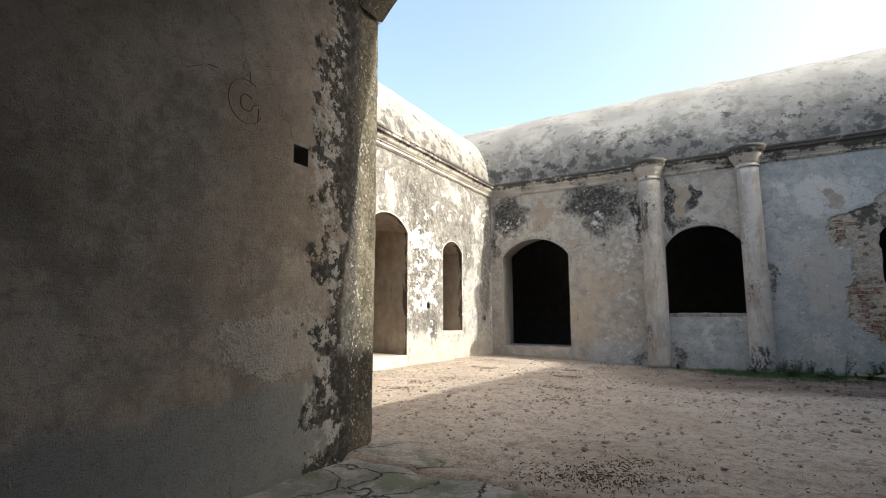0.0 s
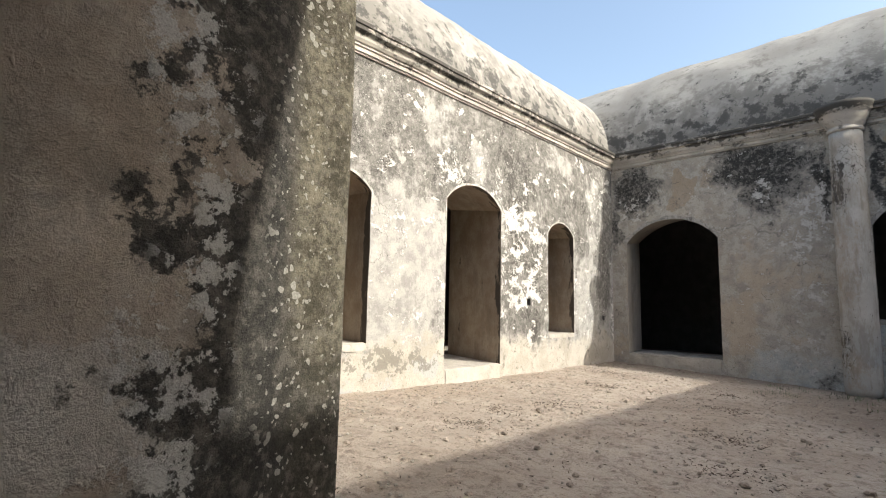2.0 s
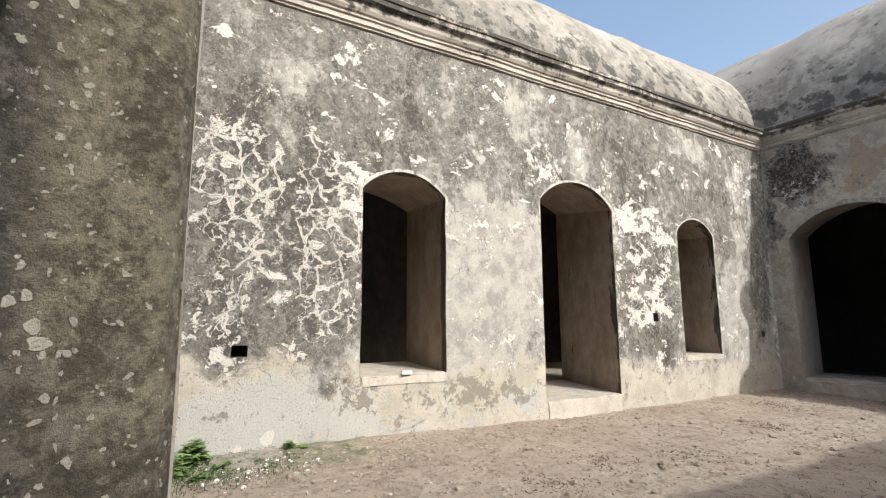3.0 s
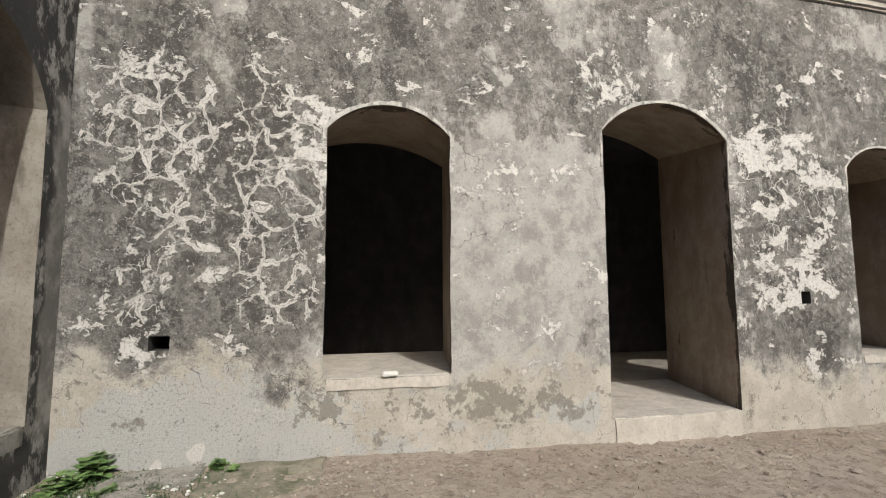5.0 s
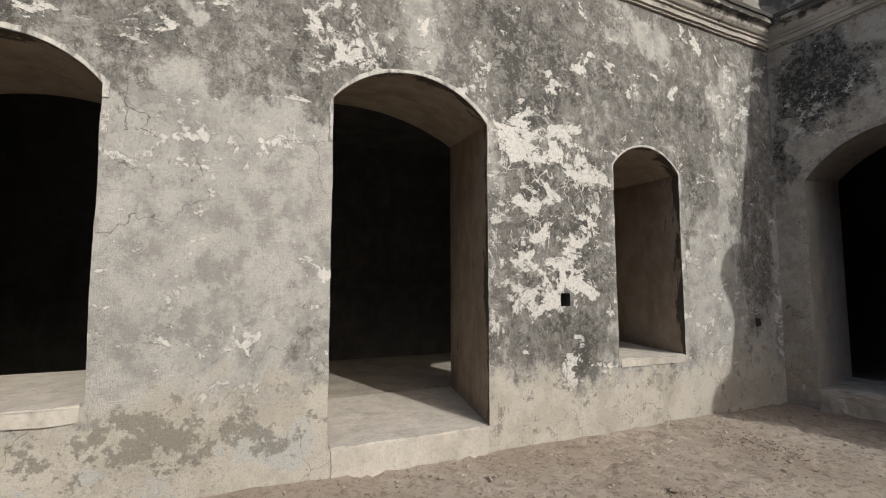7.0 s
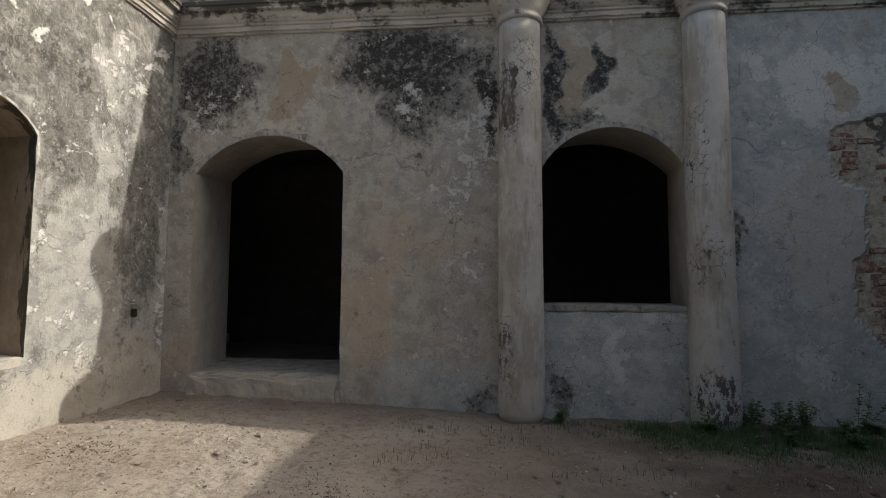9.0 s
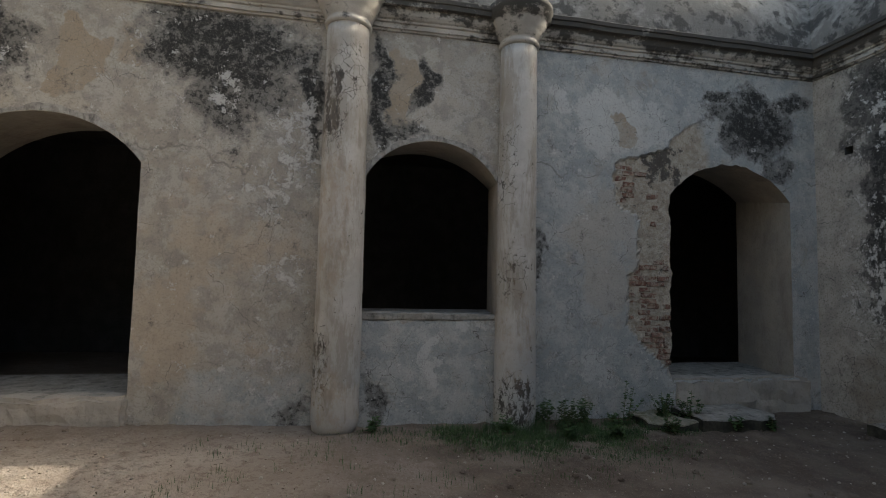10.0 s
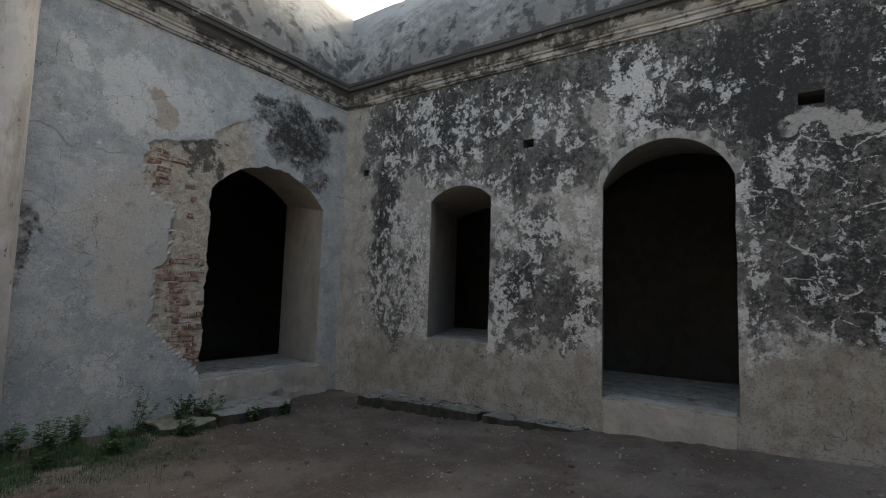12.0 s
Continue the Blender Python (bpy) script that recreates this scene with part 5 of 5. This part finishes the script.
def pebble(bm, rnd, x, y, z, lo=0.006, hi=0.02):
    r = lo + (hi - lo) * rnd.random() ** 3
    vs = []
    for dz, f in ((-0.3, 0.8), (0.25, 1.0), (0.7, 0.55)):
        a0 = rnd.random()
        vs.append([bm.verts.new((x + r * f * rnd.uniform(0.75, 1.25) * math.cos(a0 + 1.2566 * k), y + r * f * rnd.uniform(0.75, 1.25) * math.sin(a0 + 1.2566 * k), z + r * dz)) for k in range(5)])
    for a, b in zip(vs, vs[1:]):
        for k in range(5):
            bm.faces.new((a[k], a[(k + 1) % 5], b[(k + 1) % 5], b[k]))
    bm.faces.new(vs[-1])


def twig(bm, rnd, x, y, z):
    a, ln, w = rnd.uniform(0, 6.28), 0.006 + 0.03 * rnd.random() ** 2, rnd.uniform(0.0015, 0.004)
    dx, dy, h = math.cos(a), math.sin(a), rnd.uniform(0.004, 0.018)
    p = [(x - dy * w, y + dx * w, z + 0.002), (x + dy * w, y - dx * w, z + 0.006), (x + dx * ln + dy * w, y + dy * ln - dx * w, z + h), (x + dx * ln - dy * w, y + dy * ln + dx * w, z + h)]
    q = [(a_, b_, c_ - 0.004) for a_, b_, c_ in p]
    va, vb = [bm.verts.new(v) for v in p], [bm.verts.new(v) for v in q]
    bm.faces.new(va)
    bm.faces.new(list(reversed(vb)))
    for k in range(4):
        bm.faces.new((va[k], vb[k], vb[(k + 1) % 4], va[(k + 1) % 4]))


CLUMPS = [(-0.95, 3.35), (-1.15, 3.2), (-0.8, 3.6), (-0.95, 3.4), (-0.7, 3.75), (-4.7, 8.2), (-5.2, 10.6), (-3.6, 11.9), (-4.6, 6.2), (-2.6, 8.0), (-3.1, 10.2), (-5.9, 12.4), (-4.9, 7.2), (-2.2, 6.6)]


def court(rnd):
    return rnd.uniform(-6.8, 5.5), rnd.uniform(3.5, 14.5)


def west_strip(rnd):
    return WX + 0.1 + 3.2 * rnd.random() ** 1.6, rnd.uniform(3.8, 14.2)


def clump(rnd):
    x, y = rnd.choice(CLUMPS)
    return x + rnd.gauss(0, 0.2), y + rnd.gauss(0, 0.16)


def gravel_spot(rnd):
    return -6.1 + rnd.gauss(0, 0.35), 5.4 + rnd.gauss(0, 0.45)


scatter("gravel", 2600, court, pebble, M_STONE, "scattered small pale stones on the sand", "gravel", 1)
scatter("gravel", 1500, west_strip, pebble, M_STONE, "scattered small pale stones near sunlit wall", "gravel", 2)
scatter("gravel", 420, gravel_spot, pebble, M_STONE, "patch of whitish mortar crumbs on the sand", "gravel", 3)
def corner_spot(rnd):
    return max(WX + 0.05, -6.4 + rnd.gauss(0, 0.3)), max(SY + 0.05, 4.1 + rnd.gauss(0, 0.4))


def crumb(bm, rnd, x, y, z):
    pebble(bm, rnd, x, y, z + 0.006, 0.005, 0.024)


scatter("gravel", 170, corner_spot, crumb, M_WHITE, "white lime crumbs among corner weeds", "gravel", 7)
scatter("leaf_litter", 2600, court, twig, M_DRY, "dry leaf bits and twigs on the sand", "litter", 4)
scatter("leaf_litter", 2000, clump, twig, M_DRY, "dark clumps of dry grass and leaves", "litter", 5)


def clod(bm, rnd, x, y, z):
    pebble(bm, rnd, x, y, z, 0.012, 0.045)


scatter("earth_clods", 1300, court, clod, M_SAND, "small trampled clods of sandy earth", "earth", 6)


# ---- weeds and grass ----
def leaf(bm, base, way, up, ln, wd):
    side = way.cross(up).normalized()
    p = [base, base + way * ln * 0.35 + side * wd + up * ln * 0.06, base + way * ln * 0.75 + side * wd * 0.75, base + way * ln - up * ln * 0.12,
         base + way * ln * 0.75 - side * wd * 0.75, base + way * ln * 0.35 - side * wd + up * ln * 0.06]
    mid = bm.verts.new(base + way * ln * 0.5 - up * ln * 0.04)
    vs = [bm.verts.new(v) for v in p]
    for k in range(6):
        bm.faces.new((vs[k], vs[(k + 1) % 6], mid))


def stalk(bm, a, b, r):
    d = (b - a).normalized()
    s = d.orthogonal().normalized()
    t = d.cross(s)
    ra = [bm.verts.new(a + (s * math.cos(k * 2.094) + t * math.sin(k * 2.094)) * r) for k in range(3)]
    rb = [bm.verts.new(b + (s * math.cos(k * 2.094) + t * math.sin(k * 2.094)) * r * 0.6) for k in range(3)]
    for k in range(3):
        bm.faces.new((ra[k], ra[(k + 1) % 3], rb[(k + 1) % 3], rb[k]))
    bm.faces.new(rb)


def weed(name, x, y, h, stems, leaf_len, mat, label, category, seed, spread=0.5, group="weeds along the wall foot"):
    rnd = random.Random(seed)
    root = new(name)
    z = ground_z(x, y) - 0.01
    root.location = (x, y, z)
    bs, bl = bmesh.new(), bmesh.new()
    for _ in range(stems):
        a = rnd.uniform(0, 6.28)
        tip = Vector((math.cos(a) * spread * h * rnd.random(), math.sin(a) * spread * h * rnd.random(), h * rnd.uniform(0.65, 1.1)))
        base = Vector((rnd.gauss(0, 0.04), rnd.gauss(0, 0.03), 0))
        stalk(bs, base, base + tip, 0.004)
        n = rnd.randint(13, 19)
        for k in range(n):
            f = 0.2 + 0.8 * k / n
            b = rnd.uniform(0, 6.28)
            way = Vector((math.cos(b), math.sin(b), rnd.uniform(-0.1, 0.6))).normalized()
            leaf(bl, base + tip * f, way, Vector((0, 0, 1)), leaf_len * rnd.uniform(0.6, 1.2) * (1.15 - 0.5 * f), leaf_len * 0.33)
    tagged(part("stem", bs, M_STEM, root), kind="stuff")
    tagged(part("foliage", bl, mat, root), kind="stuff")
    return tagged(root, label, category, group)


WEEDS = [(0.8, 14.5, 0.38, 9), (1.1, 14.4, 0.42, 10), (1.4, 14.45, 0.34, 8), (2.05, 14.5, 0.56, 4), (2.6, 14.45, 0.40, 8), (2.9, 14.3, 0.46, 9), (2.75, 14.55, 0.36, 7),
         (3.3, 13.95, 0.24, 5), (0.2, 14.25, 0.24, 6), (1.75, 14.25, 0.24, 7), (-1.45, 14.45, 0.18, 5), (3.85, 13.93, 0.2, 4), (2.4, 14.0, 0.24, 6), (1.0, 14.0, 0.2, 6), (1.6, 13.9, 0.18, 6)]
for k, (x, y, h, n) in enumerate(WEEDS):
    weed("weed_plant", x, y, h, n, 0.075, M_LEAF, "tall thin green weed at foot of shaded wall" if n < 5 else "bushy dark green weed at foot of shaded wall", "weed", 20 + k)
for k, (x, y, h, n, ll) in enumerate(((-6.78, 3.75, 0.20, 6, 0.12), (-6.6, 3.62, 0.12, 7, 0.09), (-6.35, 3.58, 0.08, 7, 0.06), (-6.82, 4.62, 0.09, 2, 0.09), (-6.75, 4.75, 0.05, 3, 0.06), (-6.45, 3.95, 0.07, 6, 0.05), (-6.2, 3.75, 0.06, 6, 0.045))):
    weed("broadleaf_weed", x, y, h, n, ll, M_LEAF2, "low broad-leaved green weed in sunny wall corner", "weed", 50 + k, 0.9, "weeds in the sunny corner")


def blade(bm, rnd, x, y, z, h):
    a = rnd.uniform(0, 6.28)
    w, lean = rnd.uniform(0.0015, 0.0032), rnd.uniform(0.1, 0.6) * h
    dx, dy = math.cos(a), math.sin(a)
    v = [bm.verts.new(p) for p in ((x - dy * w, y + dx * w, z), (x + dy * w, y - dx * w, z), (x + dx * lean * 0.4 + dy * w * 0.7, y + dy * lean * 0.4 - dx * w * 0.7, z + h * 0.6),
                                   (x + dx * lean * 0.4 - dy * w * 0.7, y + dy * lean * 0.4 + dx * w * 0.7, z + h * 0.6), (x + dx * lean, y + dy * lean, z + h))]
    bm.faces.new((v[0], v[1], v[2], v[3]))
    bm.faces.new((v[3], v[2], v[4]))


def grass():
    rnd = random.Random(9)
    verts = bmesh.new()
    for _ in range(26000):
        x = rnd.gauss(1.0, 0.95)
        f = max(0.0, 1 - abs(x - 0.9) / 3.2)
        y = NY - 0.25 - abs(rnd.gauss(0, 0.55 * (0.3 + f)))
        if x > 2.9 or x < -4 or nz(x * 1.7, y * 1.7, 5.0) + 0.5 * nz(x * 6, y * 6, 2.0) < rnd.uniform(-0.45, 0.15):
            continue
        near = max(0.0, 1 - (NY - y) / 1.3)
        blade(verts, rnd, x, y, ground_z(x, y) - 0.005, rnd.uniform(0.02, 0.06) + 0.2 * near * f * rnd.random() ** 1.5)
    for _ in range(2200):
        x, y = rnd.uniform(-3.4, 2.2), NY - rnd.uniform(0.6, 2.2)
        if nz(x * 2.2, y * 2.2, 1.0) > 0.1:
            blade(verts, rnd, x, y, ground_z(x, y) - 0.005, rnd.uniform(0.03, 0.11))
    for _ in range(2600):
        x, y = rnd.gauss(-6.5, 0.3), rnd.gauss(3.9, 0.35)
        if x > WX + 0.03 and y > SY + 0.03:
            blade(verts, rnd, x, y, ground_z(x, y), rnd.uniform(0.02, 0.05))
    link("grass", verts, [M_GRASS], None, "short dark green grass along the wall foot", False, "grass", "stuff")


grass()


def creeper():
    rnd = random.Random(19)
    bm = bmesh.new()
    for _ in range(5200):
        x = rnd.gauss(1.0, 0.9)
        y = NY - 0.2 - abs(rnd.gauss(0, 0.6))
        if x > 3.0 or x < -2.2 or nz(x * 1.7, y * 1.7, 5.0) + 0.5 * nz(x * 6, y * 6, 2.0) < rnd.uniform(-0.35, 0.3):
            continue
        a = rnd.uniform(0, 6.28)
        way = Vector((math.cos(a), math.sin(a), rnd.uniform(-0.1, 0.7))).normalized()
        leaf(bm, Vector((x, y, ground_z(x, y) + rnd.uniform(0.005, 0.07) * rnd.random())), way, Vector((0, 0, 1)), rnd.uniform(0.015, 0.035), rnd.uniform(0.006, 0.011))
    for _ in range(2600):
        x, y = rnd.gauss(-6.45, 0.28), rnd.gauss(3.88, 0.34)
        if x < WX + 0.04 or y < SY + 0.04 or nz(x * 4, y * 4, 5.0) < rnd.uniform(-0.5, 0.2):
            continue
        a = rnd.uniform(0, 6.28)
        way = Vector((math.cos(a), math.sin(a), rnd.uniform(-0.1, 0.5))).normalized()
        leaf(bm, Vector((x, y, ground_z(x, y) + 0.03 * rnd.random())), way, Vector((0, 0, 1)), rnd.uniform(0.012, 0.03), rnd.uniform(0.005, 0.01))
    link("creeping_weed", bm, [M_LEAF], None, "low creeping green leaves over the wall foot", False, "weed", "stuff")


creeper()


# ---- bricks bared where the render has fallen ----
def brick_mesh(ln, seed):
    rnd = random.Random(seed)
    bm = bmesh.new()
    box(bm, (-ln / 2, -0.05, -0.035), (ln / 2, 0.05, 0.035))
    bmesh.ops.bevel(bm, geom=[e for e in bm.edges], offset=0.008, segments=1, affect="EDGES")
    for v in bm.verts:
        v.co += Vector((rnd.uniform(-1, 1) * 0.011, rnd.uniform(-1, 1) * 0.008, rnd.uniform(-1, 1) * 0.008))
    me = bpy.data.meshes.new("brick")
    bm.to_mesh(me)
    bm.free()
    me.materials.append(M_BRICK)
    return me


def lay_bricks():
    rnd = random.Random(31)
    long_, half = [brick_mesh(0.19, k) for k in range(4)], [brick_mesh(0.09, 10 + k) for k in range(4)]
    for c in range(40):
        z, x = 0.36 + 0.083 * c, 2.0 + (c % 2) * 0.07
        while x < 3.02:
            pool, ln = (long_, 0.19) if rnd.random() < 0.55 else (half, 0.09)
            cx = x + ln / 2
            x += ln + 0.010
            if cx + ln / 2 > 3.03 or min(bare_mask(cx - ln * 0.4, z), bare_mask(cx + ln * 0.4, z)) < 0.7:
                continue
            p = 0.85 if z < 1.25 else (0.85 if cx < 2.72 else 0.45) if z < 1.95 else 0.12 if z < 2.75 else 0.85 if cx < 2.32 else 0.08
            if rnd.random() > p:
                continue
            ob = new("brick", rnd.choice(pool))
            ob.matrix_world = pose(cx, NY + 0.066 + rnd.uniform(-0.012, 0.014), z + rnd.uniform(-0.005, 0.005), rnd.uniform(-2, 2), rnd.uniform(-2, 2), rnd.uniform(-3, 3))
            ob.parent = wall_north


lay_bricks()


# ---- scratched marks in the passage plaster ----
def scratch(points, label):
    bm = bmesh.new()
    prev = None
    for k, (y, z) in enumerate(points):
        x = -2.772 + 0.012 * nz(y * 1.2, z * 1.2, 4.0) + 0.006 * nz(y * 6, z * 6, 2.0)
        q = points[min(k + 1, len(points) - 1)]
        p = points[max(k - 1, 0)]
        d = Vector((q[0] - p[0], q[1] - p[1])).normalized() * 0.0014
        cur = [bm.verts.new((x - 0.003, y - d.y, z + d.x)), bm.verts.new((x + 0.0015, y, z)), bm.verts.new((x - 0.003, y + d.y, z - d.x))]
        if prev:
            bm.faces.new((prev[0], prev[1], cur[1], cur[0]))
            bm.faces.new((prev[1], prev[2], cur[2], cur[1]))
        prev = cur
    return part("scratch_mark", bm, M_DRY, wall_passage, label)


def arc(cy, cz, r, a0, a1, n=20):
    return [(cy + r * math.cos(radians(a0 + (a1 - a0) * k / n)), cz + r * 1.1 * math.sin(radians(a0 + (a1 - a0) * k / n))) for k in range(n + 1)]


for pts in (arc(1.84, 2.57, 0.135, 60, 330), arc(1.84, 2.56, 0.05, 40, 320), arc(1.93, 2.52, 0.05, 90, 180, 8), [(1.93, 2.46), (1.935, 2.55)],
            [(1.80, 2.71), (1.86, 2.78), (1.87, 2.70)], [(1.42, 2.62), (1.52, 2.68)], [(1.55, 2.70), (1.62, 2.705)], [(1.98, 2.88), (2.02, 2.90)]):
    scratch(pts, "thin dark scratched graffiti line")


# ---- faint chalk strokes on the sunlit wall ----
def chalk(y, z, h, tilt, w=0.006):
    bm = bmesh.new()
    n = 5
    prev = None
    for k in range(n + 1):
        f = k / n
        yy, zz = y + tilt * f + 0.006 * nz(y, f * 3, 2.0), z + h * f
        cur = [bm.verts.new((WX - 0.006, yy - w, zz)), bm.verts.new((WX + 0.0075, yy, zz)), bm.verts.new((WX - 0.006, yy + w, zz))]
        if prev:
            bm.faces.new((prev[0], prev[1], cur[1], cur[0]))
            bm.faces.new((prev[1], prev[2], cur[2], cur[1]))
        prev = cur
    return part("chalk_stroke", bm, M_LIME, wall_west, "faint pale chalk stroke, writing worn away")


for k in range(5):
    for dy, tilt in ((0.0, 0.01), (0.05, -0.03)):
        chalk(13.56 + 0.11 * k + dy, 2.16, 0.13 + 0.02 * (k % 2), tilt)
